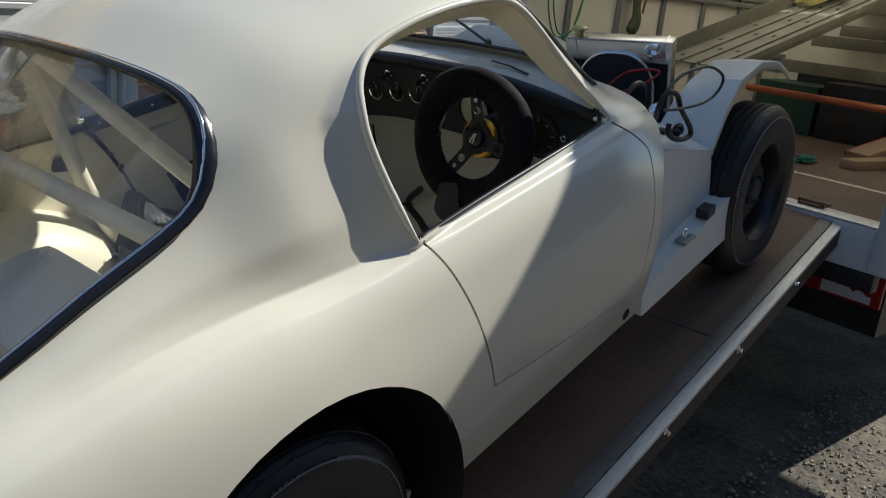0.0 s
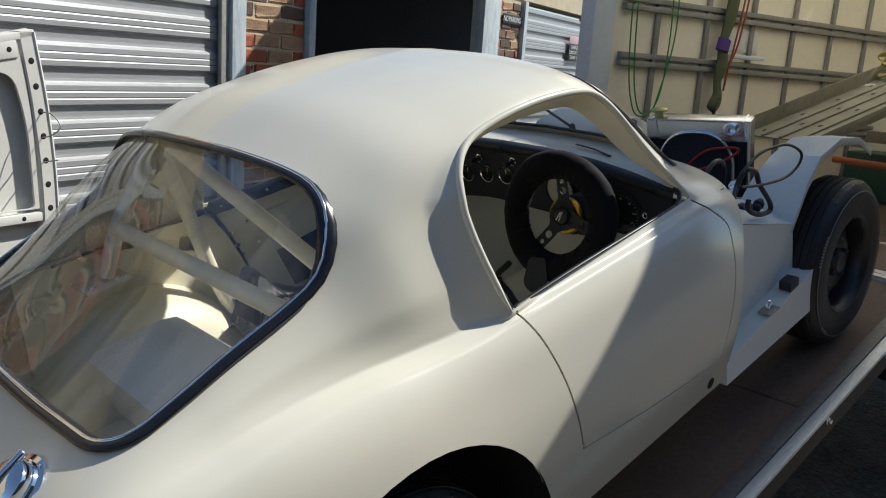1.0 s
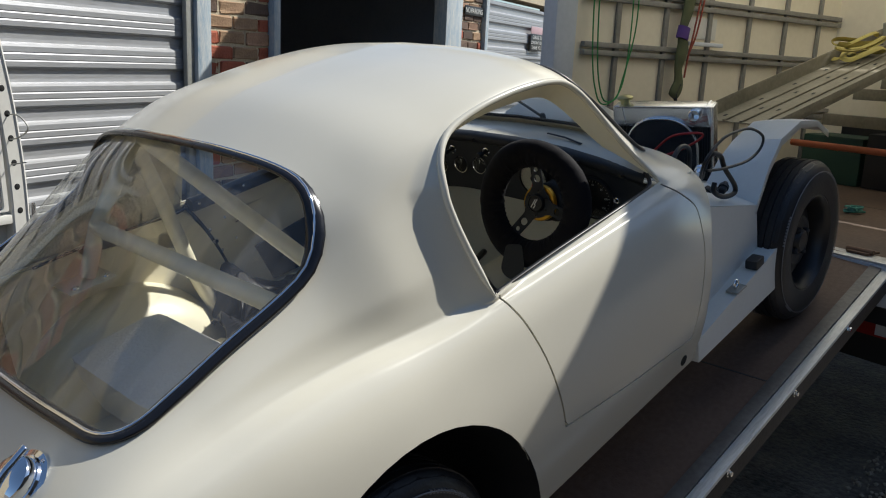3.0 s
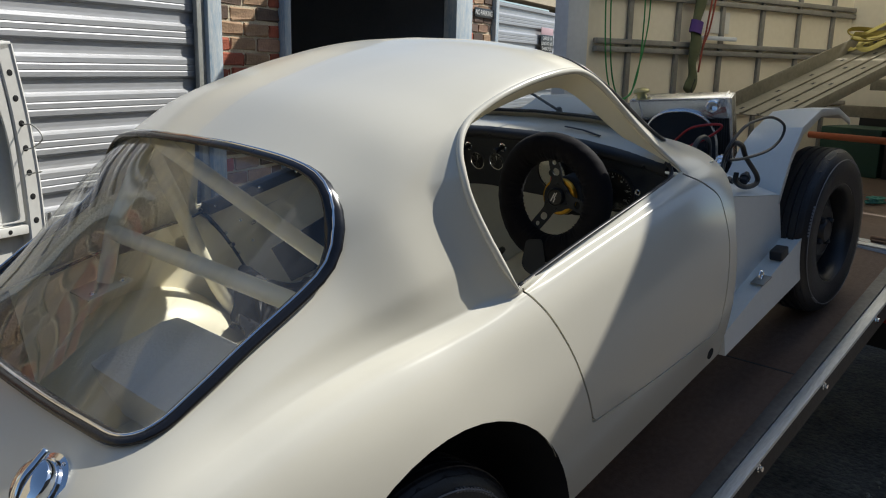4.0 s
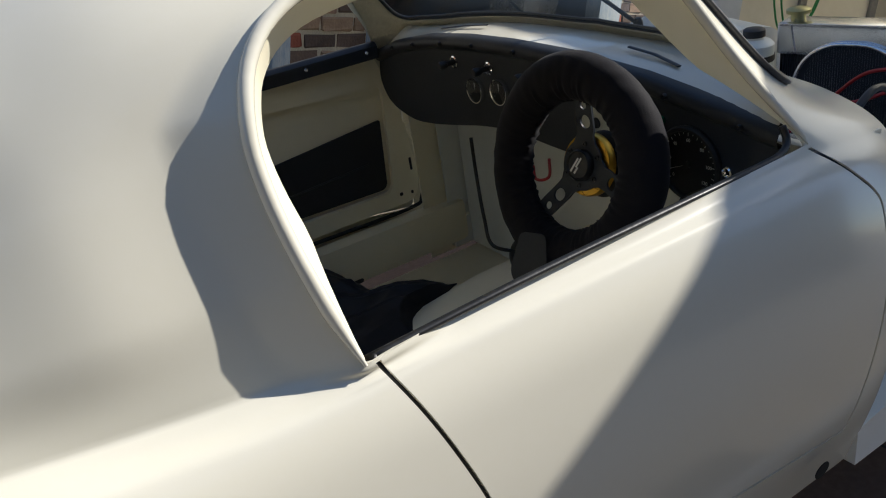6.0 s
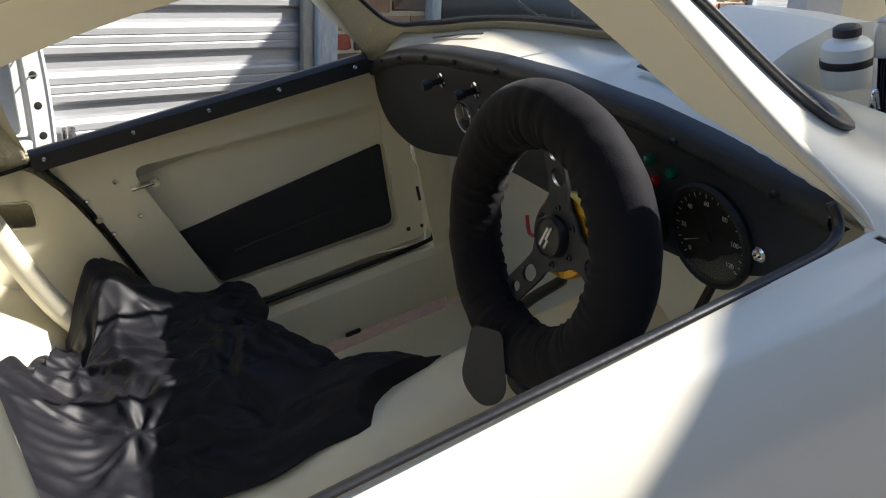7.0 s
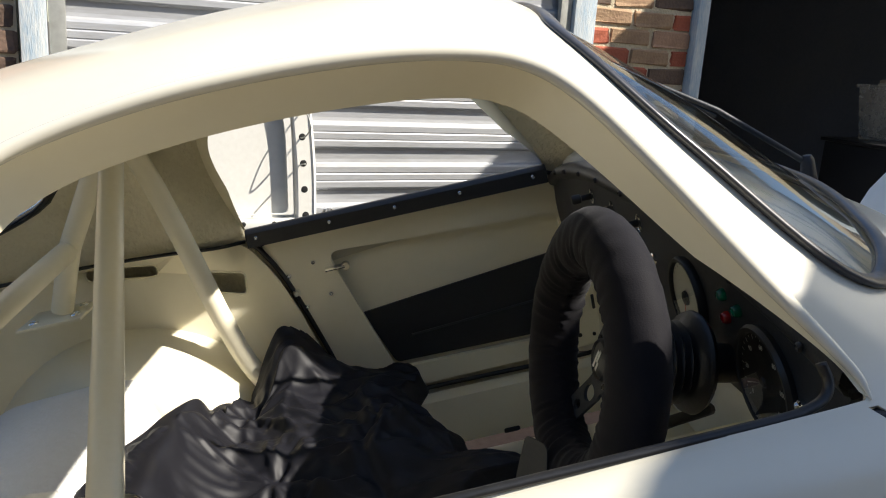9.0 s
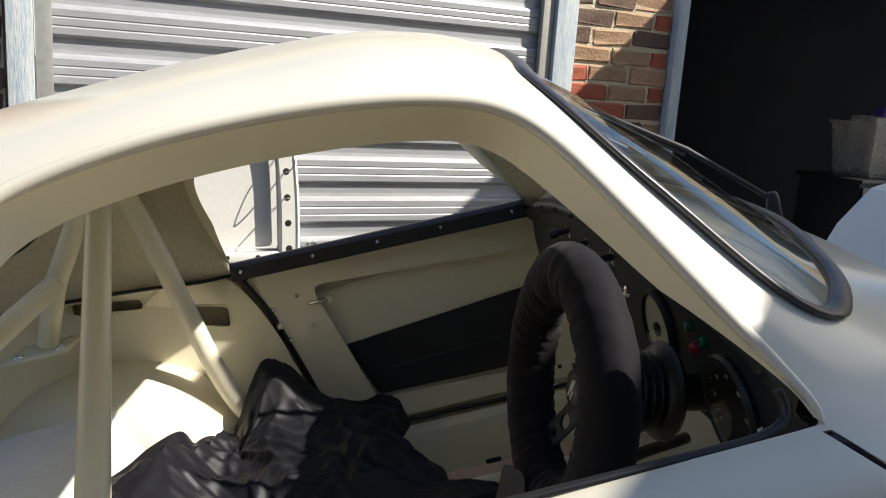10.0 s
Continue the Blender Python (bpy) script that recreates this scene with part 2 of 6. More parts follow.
def tube(pts, r, sides=10, closed=False, caps=True, flat=1.0, up=None):
    """A tube along a line of points; flat squeezes it along the second cross axis. Returns verts, faces."""
    P = [Vector(p) for p in pts]
    n = len(P)
    V, F = [], []
    ref = Vector(up) if up else None
    prev = None
    for i, p in enumerate(P):
        a = P[(i - 1) % n] if closed or i else p
        b = P[(i + 1) % n] if closed or i + 1 < n else p
        d = (b - a).normalized()
        if ref is not None:
            s = d.cross(ref).normalized()
        elif prev is None:
            s = d.cross(Vector((0, 0, 1)) if abs(d.z) < 0.9 else Vector((1, 0, 0))).normalized()
        else:
            s = (prev - d * prev.dot(d)).normalized()
        prev = s
        q = d.cross(s)
        rr = r[i] if isinstance(r, (list, tuple)) else r
        for k in range(sides):
            t = 2 * math.pi * k / sides
            V.append(p + s * (rr * math.cos(t)) + q * (rr * flat * math.sin(t)))
    for i in range(n if closed else n - 1):
        j = (i + 1) % n
        for k in range(sides):
            l = (k + 1) % sides
            F.append((i * sides + k, i * sides + l, j * sides + l, j * sides + k))
    if caps and not closed:
        F.append(tuple(range(sides))[::-1])
        F.append(tuple((n - 1) * sides + k for k in range(sides)))
    return V, F


def lathe(profile, sides=48, m=None):
    """Turn a list of (radius, height) about z. Returns verts, faces."""
    V, F = [], []
    n = len(profile)
    for k in range(sides):
        t = 2 * math.pi * k / sides
        for r, h in profile:
            v = Vector((r * math.cos(t), r * math.sin(t), h))
            V.append(m @ v if m is not None else v)
    for k in range(sides):
        l = (k + 1) % sides
        for i in range(n - 1):
            F.append((k * n + i, l * n + i, l * n + i + 1, k * n + i + 1))
    return V, F


def joined(*meshes):
    V, F = [], []
    for v, f in meshes:
        o = len(V)
        V += list(v)
        F += [tuple(i + o for i in q) for q in f]
    return V, F


def moved(mesh, m):
    return [m @ Vector(v) for v in mesh[0]], mesh[1]


def spline1(xs, ys, q):
    """Cubic line through the rows ys at xs, read at q."""
    xs, ys = np.asarray(xs, float), np.asarray(ys, float)
    d = np.zeros_like(ys)
    h = np.diff(xs)
    s = np.diff(ys, axis=0) / h[:, None]
    d[1:-1] = (s[:-1] * h[1:, None] + s[1:] * h[:-1, None]) / (h[1:] + h[:-1])[:, None]
    d[0], d[-1] = s[0], s[-1]
    i = np.clip(np.searchsorted(xs, q) - 1, 0, len(xs) - 2)
    t = ((q - xs[i]) / h[i])[:, None]
    hi = h[i][:, None]
    return (2 * t**3 - 3 * t**2 + 1) * ys[i] + (t**3 - 2 * t**2 + t) * hi * d[i] + (3 * t**2 - 2 * t**3) * ys[i + 1] + (t**3 - t**2) * hi * d[i + 1]


def sdf(poly, px, pz):
    """Signed distance to a closed outline, below zero inside."""
    P = np.asarray(poly, float)
    best = np.full(px.shape, 1e9)
    inside = np.zeros(px.shape, bool)
    for a, b in zip(P, np.roll(P, -1, 0)):
        e = b - a
        t = np.clip(((px - a[0]) * e[0] + (pz - a[1]) * e[1]) / (e @ e + 1e-12), 0, 1)
        best = np.minimum(best, np.hypot(px - a[0] - t * e[0], pz - a[1] - t * e[1]))
        cross = (a[1] > pz) != (b[1] > pz)
        if abs(b[1] - a[1]) > 1e-12:
            inside ^= cross & (px < (b[0] - a[0]) * (pz - a[1]) / (b[1] - a[1]) + a[0])
    return np.where(inside, -best, best)


def clip(V, F, values, keep_above=True):
    """Cut a mesh along the zero line of a value for each vertex, and keep the side above it. Vertices close to the line are drawn onto it."""
    s = np.asarray(values, float) * (1 if keep_above else -1)
    V = [Vector(v) for v in V]
    for f in F:
        for a, b in zip(f, (*f[1:], f[0])):
            if s[a] * s[b] < 0 and abs(s[a]) < 1 and abs(s[b]) < 1:
                t = s[a] / (s[a] - s[b])
                if t < 0.3:
                    V[a], s[a] = V[a].lerp(V[b], t), 0.0
                elif t > 0.7:
                    V[b], s[b] = V[a].lerp(V[b], t), 0.0
    cut, out, used = {}, [], {}
    NV = []

    def old(i):
        if i not in used:
            used[i] = len(NV)
            NV.append(V[i])
        return used[i]

    def mid(i, j):
        k = (min(i, j), max(i, j))
        if k not in cut:
            cut[k] = len(NV)
            NV.append(V[i].lerp(V[j], s[i] / (s[i] - s[j])))
        return cut[k]

    for f in F:
        if max(s[i] for i in f) <= 0:
            continue
        if min(s[i] for i in f) >= 0:
            out.append(tuple(old(i) for i in f))
            continue
        g = []
        for a, b in zip(f, (*f[1:], f[0])):
            if s[a] >= 0:
                g.append(old(a))
            if s[a] * s[b] < 0:
                g.append(mid(a, b))
        if len(g) >= 3:
            out.append(tuple(g))
    return NV, out


def arr(V):
    a = np.array([tuple(v) for v in V])
    return a[:, 0], a[:, 1], a[:, 2]


def mirrored(mesh):
    return [Vector((v[0], -v[1], v[2])) for v in mesh[0]], [tuple(reversed(f)) for f in mesh[1]]


def solid(ob, t, offset=-1.0, split=False):
    md = ob.modifiers.new("thickness", "SOLIDIFY")
    md.thickness, md.offset = t, offset
    if split:
        sp = ob.modifiers.new("crisp_edges", "EDGE_SPLIT")
        sp.split_angle = radians(48)
    return ob


def rounded(poly, r, n=6):
    """Round the corners of a closed outline of 2D points."""
    P = [Vector(p) for p in poly]
    out = []
    for i, p in enumerate(P):
        a, b = P[i - 1], P[(i + 1) % len(P)]
        ri = r[i] if isinstance(r, (list, tuple)) else r
        u, v = (a - p), (b - p)
        k = min(ri, 0.48 * u.length, 0.48 * v.length)
        s, e = p + u.normalized() * k, p + v.normalized() * k
        for j in range(n + 1):
            t = j / n
            out.append(s * (1 - t) ** 2 + p * (2 * t * (1 - t)) + e * t * t)
    return out


def plate(poly, t, to3d):
    """A flat plate from a closed outline; to3d places (u, v, w)."""
    n = len(poly)
    V = [to3d(p[0], p[1], w) for w in (0, t) for p in poly]
    F = [tuple(range(n))[::-1], tuple(range(n, 2 * n))]
    F += [(i, (i + 1) % n, n + (i + 1) % n, n + i) for i in range(n)]
    return V, F


# ---------------------------------------------------------------- ground, garage row
GROUND = -0.34
bm = bmesh.new()
bmesh.ops.create_grid(bm, x_segments=60, y_segments=60, size=4.5)
for v in bm.verts:
    v.co.z = GROUND + 0.012 * noise.noise(v.co * 1.7)
rim = [v for v in bm.verts if v.is_boundary]
ext = bmesh.ops.extrude_edge_only(bm, edges=[e for e in bm.edges if e.is_boundary])
for v in ext["geom"]:
    if isinstance(v, bmesh.types.BMVert):
        v.co = Vector((v.co.x * 180, v.co.y * 180, GROUND))
ground = part("ground", bm, ASPHALT, sharp=180)
tagged(ground, "rough dark gritty yard surface with pale loose grit", "ground", kind="structure")

WALL = pose(1.415, 2.59, GROUND, 0, 0, 18.6)          # garage front: x along the wall, y into the building


def garage_shutter(x0, x1, z0, z1, group="roller doors"):
    ob = thing("roller_door", "closed ribbed silver-grey metal roller door", "roller door", WALL, group)
    pitch = 0.172
    z = z0
    k = 0
    while z < z1 - 0.02:
        h = min(pitch, z1 - z)
        prof = [(0.0, 0.004), (0.004, 0.022), (0.012, 0.030), (0.034, 0.030), (0.040, 0.025), (0.044, 0.030), (0.066, 0.030), (0.072, 0.025), (0.076, 0.030),
                (0.098, 0.030), (0.108, 0.024), (0.116, 0.004), (0.13, 0.0), (0.172, 0.0)]
        pts = [(d, p) for p, d in prof if p <= h + 1e-6]
        V, F = [], []
        for x in (x0, x1):
            V += [(x, 0.045 - 0.6 * d, z + p) for d, p in pts]
        n = len(pts)
        F = [(i, i + n, i + n + 1, i + 1) for i in range(n - 1)]
        solid(part("slat", (V, F), SHUTTER, ob, smooth=False), 0.0012, 0)
        z += pitch
        k += 1
    for x in (x0, x1 - 0.055):
        part("guide", boxed(x, x + 0.055, -0.012, 0.018, z0, z1, 0.004), GALV, ob, "galvanised steel side guide")
    return ob


def post(x0, x1, z0, z1, m=POST_BLUE, y0=-0.035, label="weathered flaking blue-grey painted timber door post"):
    ob = part("door_post", boxed(x0, x1, y0, 0.09, z0, z1, 0.006), m)
    ob.matrix_basis = WALL
    return tagged(ob, label, "post", "door posts", "structure")


TOP = 2.75
# openings along the wall: shutter, pillar of brick, dark open garage, pillar, further shutter
garage_shutter(-2.22, -0.12, 0.02, 2.3)
garage_shutter(4.05, 6.3, 0.02, 2.3)
for x0, x1 in ((-0.115, -0.004), (0.569, 0.635), (-2.31, -2.225), (3.06, 3.40), (3.97, 4.045)):
    post(x0, x1, 0, 2.35)


def brick_wall(name, x0, x1, z0, z1, label, proud=0.006):
    """A pier of stretcher bond brick: a mortar core with every brick its own piece."""
    core = part(name, boxed(x0, x1, 0.012, 0.23, z0, z1), MORTAR)
    core.matrix_basis = WALL
    tagged(core, label, "brick pier", "brick piers", "structure")
    L, H, J = 0.219, 0.071, 0.015
    made = {}
    rnd = random.Random(5)
    z, row = z0 + 0.006, 0
    while z + H < z1:
        x = x0 - (0.0 if row % 2 else 0.117)
        while x < x1 - 0.01:
            a, b = max(x, x0 + 0.002), min(x + L, x1 - 0.002)
            if b - a > 0.03:
                key = round(b - a, 2)
                variants = made.setdefault(key, [])
                if len(variants) < 12:
                    bm = boxed(0, b - a, 0, 0.06, 0, H, 0.009)
                    for v in bm.verts:
                        v.co += Vector((rnd.uniform(-1, 1), rnd.uniform(-1, 1), rnd.uniform(-1, 1))) * 0.0055
                    me = bpy.data.meshes.new("brick")
                    bm.to_mesh(me)
                    bm.free()
                    me.materials.append(BRICKS[rnd.choice((0, 0, 1, 2, 2, 2, 3))])
                    variants.append(me)
                ob = new("brick", rnd.choice(variants))
                ob.parent = core
                ob.location = (a + rnd.uniform(-0.004, 0.004), 0.012 - proud - rnd.uniform(-0.003, 0.006), z + rnd.uniform(-0.004, 0.004))
            x += L + J
        z += H + J
        row += 1
    return core


BRICKS = [worn("brick_tan", (0.40, 0.24, 0.15), (0.26, 0.15, 0.10), 0.85, coarse=14, fine=90, amount=0.9, bump=0.8, bump_scale=60, depth=0.005, rand=0.25),
          worn("brick_red", (0.40, 0.10, 0.05), (0.30, 0.085, 0.05), 0.85, coarse=14, fine=90, amount=0.8, bump=0.8, bump_scale=60, depth=0.005, rand=0.25),
          worn("brick_brown", (0.17, 0.105, 0.07), (0.10, 0.07, 0.055), 0.85, coarse=14, fine=90, amount=0.9, bump=0.8, bump_scale=60, depth=0.005, rand=0.3),
          worn("brick_ochre", (0.47, 0.31, 0.18), (0.30, 0.18, 0.11), 0.85, coarse=14, fine=90, amount=0.9, bump=0.8, bump_scale=60, depth=0.005, rand=0.2)]

# walls, lintel and roof of the garage row
def wall_piece(name, x0, x1, y0, y1, z0, z1, mat, label, category):
    ob = part(name, boxed(x0, x1, y0, y1, z0, z1), mat, smooth=False)
    ob.matrix_basis = WALL
    return tagged(ob, label, category, kind="structure")


wall_piece("garage_wall_west", 0.42, 0.555, 0.24, 5.5, 0, TOP, DARK_WALL, "dark painted block side wall of the open garage", "wall")
wall_piece("garage_wall_east", 3.36, 3.5, 0.24, 5.5, 0, TOP, DARK_WALL, "dark painted block side wall of the open garage", "wall")
wall_piece("garage_wall_back", 0.42, 3.5, 5.5, 5.65, 0, TOP, DARK_WALL, "dark painted block back wall of the open garage", "wall")
wall_piece("garage_roof", -6.0, 9.0, 0.245, 5.65, TOP, TOP + 0.12, DARK_WALL, "dark flat roof over the garages", "roof")
wall_piece("garage_lintel", -6.0, 9.0, 0.0, 0.24, 2.36, TOP, MORTAR, "rendered lintel beam over the garage doors", "lintel")
wall_piece("garage_wall_front", -6.0, -3.1, 0.0, 0.24, 0, 2.36, MORTAR, "rendered garage front wall", "wall")
# unseen wall, added to close the yard and return bounced light
bounce_wall = part("bounce_wall", boxed(-9.0, -8.8, -14, 4, GROUND, 2.4, 0.02), worn("grey_render", (0.20, 0.19, 0.18), (0.15, 0.145, 0.14), 0.8, coarse=1.5, fine=40, amount=0.8, bump=0.4), smooth=False)
# unseen dark wall, added to cut low skylight on the car's right side
side_wall = part("sky_blocking_wall", boxed(-8.7, 12, -7.2, -7.0, GROUND, 5.2, 0.02), worn("dark_blocker", (0.10, 0.085, 0.075), (0.06, 0.055, 0.05), 0.85, coarse=1.5, fine=40, amount=0.8, bump=0.4), smooth=False)
tagged(side_wall, "unseen plain dark wall added to block low skylight", "wall", kind="structure")
tagged(bounce_wall, "unseen plain grey wall added to bounce light across the yard", "wall", kind="structure")
wall_piece("garage_wall_end", 6.35, 9.0, 0.0, 0.24, 0, 2.36, MORTAR, "rendered garage front wall", "wall")

# ---------------------------------------------------------------- loading ramp and truck
TILT_UP = 15.4
CAR = pose(0, 0, 0, 0, -TILT_UP, 0)                   # rear axle line on the ramp; x ahead, y to the car's left
ramp = thing("loading_ramp", "brown plywood loading ramp with aluminium edges, sloping to the truck", "ramp", CAR)
RX0, RX1, RY = -1.3, 2.60, 0.755
deck = [(RX0, -RY + 0.03), (RX1 - 0.10, -RY + 0.03), (RX1 + 0.29, RY + 0.35), (RX0, RY + 0.35)]
part("deck", plate(deck, 0.03, lambda u, v, w: Vector((u, v, w - 0.03))), RAMP_PLY, ramp, smooth=False)
part("seam", boxed(1.515, 1.521, -RY + 0.032, RY + 0.3, -0.004, 0.0008), BLACK_METAL, ramp, "dark joint between the plywood sheets")
part("edge_angle", boxed(RX0, RX1 - 0.10, -RY, -RY + 0.045, -0.002, 0.006, 0.0015), worn("dull_steel", (0.10, 0.095, 0.09), (0.20, 0.19, 0.18), 0.55, 0.4, coarse=8, fine=60, amount=0.8, bump=0.3), ramp, "scuffed grey steel edge strip")
part("edge_rail", boxed(RX0, RX1 - 0.10, -RY - 0.038, -RY - 0.001, -0.012, 0.001, 0.002), EDGE_ALU, ramp, "bright scuffed aluminium edge channel")
part("edge_skirt", boxed(RX0, RX1 - 0.10, -RY - 0.037, -RY - 0.004, -0.075, -0.0125, 0.002), worn("dirty_brown_channel", (0.035, 0.027, 0.022), (0.08, 0.06, 0.045), 0.7, coarse=5, fine=60, bump=0.3), ramp, "dirty dark brown side channel")
for i in range(8):
    x = 2.44 - i * 0.455
    part("bolt", moved(lathe([(0, 0.010), (0.008, 0.010), (0.008, 0.0), (0.013, 0.0), (0.013, -0.002)], 6), pose(x, -RY - 0.039, -0.022, 90, 0, 0)), CHROME, ramp, sharp=20)

FLOOR_Z = 0.66
TRUCK = pose(2.56, 0.0, FLOOR_Z, 0, 0, -10.2)         # truck's rear sill: x into the truck, y to its left


def truck_part(name, bm, mat, label="", smooth=True):
    return part(name, bm, mat, truck, label, smooth)


truck = thing("truck_body", "open-backed enclosed truck body with cream panelled walls and galvanised load rails", "truck", TRUCK)
TL, TYL, TYR, TH = 2.75, 1.12, -0.97, 2.22
truck_part("floor", boxed(0.0, TL, TYR, TYL, -0.10, 0.0, 0.004), TRUCK_FLOOR, "worn brown truck floor boards")
truck_part("rear_sill", boxed(-0.075, -0.002, TYR - 0.05, TYL + 0.05, -0.16, 0.004, 0.008), TRUCK_WHITE, "chipped white steel rear sill")
truck_part("sill_strip", boxed(-0.07, 0.05, TYR, TYL, 0.005, 0.012, 0.002), EDGE_ALU, "worn aluminium threshold strip")
truck_part("wall_left", boxed(0.0, TL, TYL, TYL + 0.05, 0.0, TH), TRUCK_PANEL)
truck_part("wall_front", ([Vector((TL, y, z)) for y in (TYR, TYL) for z in (0.0, TH)], [(0, 1, 3, 2)]), TRUCK_PANEL, "cream fibreglass bulkhead sheet")
truck_part("wall_right", ([Vector((x, TYR, z)) for x in (0.0, TL) for z in (0.0, TH)], [(0, 2, 3, 1)]), SIDE_SHEET, "cream fibreglass side sheet")
truck_part("roof", ([Vector((x, y, TH + 0.03)) for x in (-0.10, TL) for y in (TYR - 0.04, TYL + 0.05)], [(0, 2, 3, 1)]), SKYLIGHT, "translucent white fibreglass roof sheet")
# unseen board, added to keep the sun off the car's right side
truck_part("side_sun_blocker", boxed(0.06, 2.7, TYR - 0.95, TYR - 0.041, TH, TH + 0.06, 0.004), TRUCK_WHITE, "unseen white board added beside the roof to cast shade")
# header run past the truck's right wall to lengthen its shadow
truck_part("rear_header", boxed(-0.065, 0.06, TYR - 0.95, TYL + 0.105, TH - 0.08, TH + 0.06, 0.004), TRUCK_WHITE, "unseen white rear header beam lengthened to cast shade")
# unseen board, added to trim the sun patch inside the cabin
truck_part("rear_sun_blocker", boxed(-0.485, -0.067, -0.24, TYL, TH + 0.03, TH + 0.055, 0.004), TRUCK_WHITE, "unseen white board added behind the header to shade the cabin")
truck_part("rear_post_left", boxed(-0.10, 0.06, TYL - 0.005, TYL + 0.105, -0.15, TH - 0.081, 0.015), TRUCK_WHITE, "white painted steel rear corner post")
truck_part("rear_post_right", boxed(-0.10, 0.06, TYR - 0.055, TYR + 0.02, -0.15, TH - 0.081, 0.015), TRUCK_WHITE, "white painted steel rear corner post")
for z in (0.44, 0.80, 1.10, 1.5):
    for dz in (-0.022, 0.022):
        truck_part("load_rail", boxed(0.1, TL - 0.01, TYL - 0.035, TYL - 0.002, z + dz - 0.015, z + dz + 0.015, 0.004), RAIL, "dull steel load rail")
for i in range(6):
    x = 0.36 + i * 0.42
    truck_part("stud", boxed(x, x + 0.035, TYL - 0.022, TYL - 0.0015, 0.0, TH - 0.01, 0.004), RAIL, "dull steel wall stud")

# ---------------------------------------------------------------- the car
car = thing("sports_car", "cream fastback coupe under restoration, front bodywork removed, on the ramp", "car", CAR)
R_AX, F_AX, TYRE_R = 0.03, 1.985, 0.285

# half sections of the body: x, then (half width, height) from the sill up over the wing and the roof to the middle
SECTIONS = [
    (-1.05, [(.34, .34), (.38, .355), (.40, .37), (.40, .385), (.38, .395), (.34, .40), (.30, .402), (.26, .403), (.2, .404), (.14, .405), (.07, .405), (0, .405)]),
    (-0.95, [(.43, .33), (.48, .37), (.50, .41), (.49, .45), (.46, .482), (.42, .493), (.37, .497), (.32, .499), (.27, .50), (.2, .501), (.1, .502), (0, .502)]),
    (-0.75, [(.52, .34), (.575, .41), (.595, .49), (.585, .57), (.55, .63), (.50, .648), (.45, .648), (.40, .647), (.34, .646), (.26, .645), (.13, .644), (0, .643)]),
    (-0.45, [(.58, .34), (.632, .45), (.655, .57), (.648, .70), (.612, .782), (.566, .812), (.515, .826), (.44, .833), (.37, .833), (.28, .832), (.14, .832), (0, .832)]),
    (-0.20, [(.61, .30), (.655, .44), (.678, .59), (.668, .74), (.628, .826), (.562, .845), (.526, .884), (.476, .915), (.404, .94), (.31, .962), (.16, .978), (0, .982)]),
    (0.05, [(.62, .25), (.662, .42), (.686, .60), (.674, .745), (.628, .828), (.567, .841), (.541, .912), (.479, 1.006), (.425, 1.073), (.335, 1.113), (.18, 1.136), (0, 1.142)]),
    (0.20, [(.62, .228), (.664, .405), (.685, .585), (.670, .735), (.634, .810), (.582, .830), (.570, .92), (.526, 1.025), (.468, 1.110), (.365, 1.163), (.195, 1.190), (0, 1.198)]),
    (0.28, [(.62, .22), (.665, .40), (.684, .58), (.668, .73), (.638, .803), (.592, .826), (.572, .92), (.530, 1.04), (.478, 1.135), (.375, 1.185), (.20, 1.212), (0, 1.220)]),
    (0.45, [(.62, .22), (.667, .40), (.684, .58), (.667, .73), (.638, .80), (.606, .826), (.575, .93), (.538, 1.06), (.490, 1.155), (.39, 1.202), (.21, 1.228), (0, 1.237)]),
    (0.65, [(.62, .22), (.668, .40), (.687, .58), (.670, .73), (.640, .80), (.610, .826), (.576, .94), (.540, 1.07), (.492, 1.165), (.395, 1.207), (.21, 1.232), (0, 1.240)]),
    (0.80, [(.62, .22), (.668, .40), (.688, .58), (.672, .73), (.642, .80), (.612, .826), (.576, .94), (.540, 1.06), (.488, 1.152), (.39, 1.195), (.21, 1.221), (0, 1.229)]),
    (0.90, [(.62, .22), (.668, .40), (.688, .58), (.674, .73), (.645, .80), (.612, .826), (.578, .92), (.540, 1.02), (.482, 1.115), (.385, 1.162), (.205, 1.190), (0, 1.198)]),
    (1.00, [(.62, .22), (.668, .40), (.688, .58), (.676, .72), (.648, .795), (.612, .825), (.582, .88), (.540, .955), (.480, 1.035), (.38, 1.085), (.20, 1.118), (0, 1.128)]),
    (1.10, [(.62, .22), (.668, .40), (.687, .58), (.675, .70), (.645, .785), (.612, .818), (.585, .845), (.540, .89), (.475, .945), (.37, .995), (.20, 1.032), (0, 1.044)]),
    (1.20, [(.62, .22), (.665, .40), (.682, .57), (.668, .68), (.635, .765), (.600, .80), (.570, .82), (.525, .84), (.462, .865), (.36, .900), (.20, .935), (0, .950)]),
    (1.32, [(.60, .22), (.650, .40), (.664, .56), (.648, .66), (.612, .735), (.575, .77), (.540, .79), (.495, .805), (.435, .818), (.34, .83), (.19, .845), (0, .852)]),
    (1.45, [(.58, .22), (.630, .40), (.640, .54), (.622, .63), (.582, .70), (.545, .735), (.508, .755), (.465, .768), (.41, .778), (.32, .788), (.18, .796), (0, .80)]),
]
NX, NV_ = 300, 176
XS = np.linspace(-1.05, 1.45, NX)
ctrl = spline1([s[0] for s in SECTIONS], [np.ravel(s[1]) for s in SECTIONS], XS).reshape(NX, 12, 2)
vv = np.linspace(0, 11, NV_)
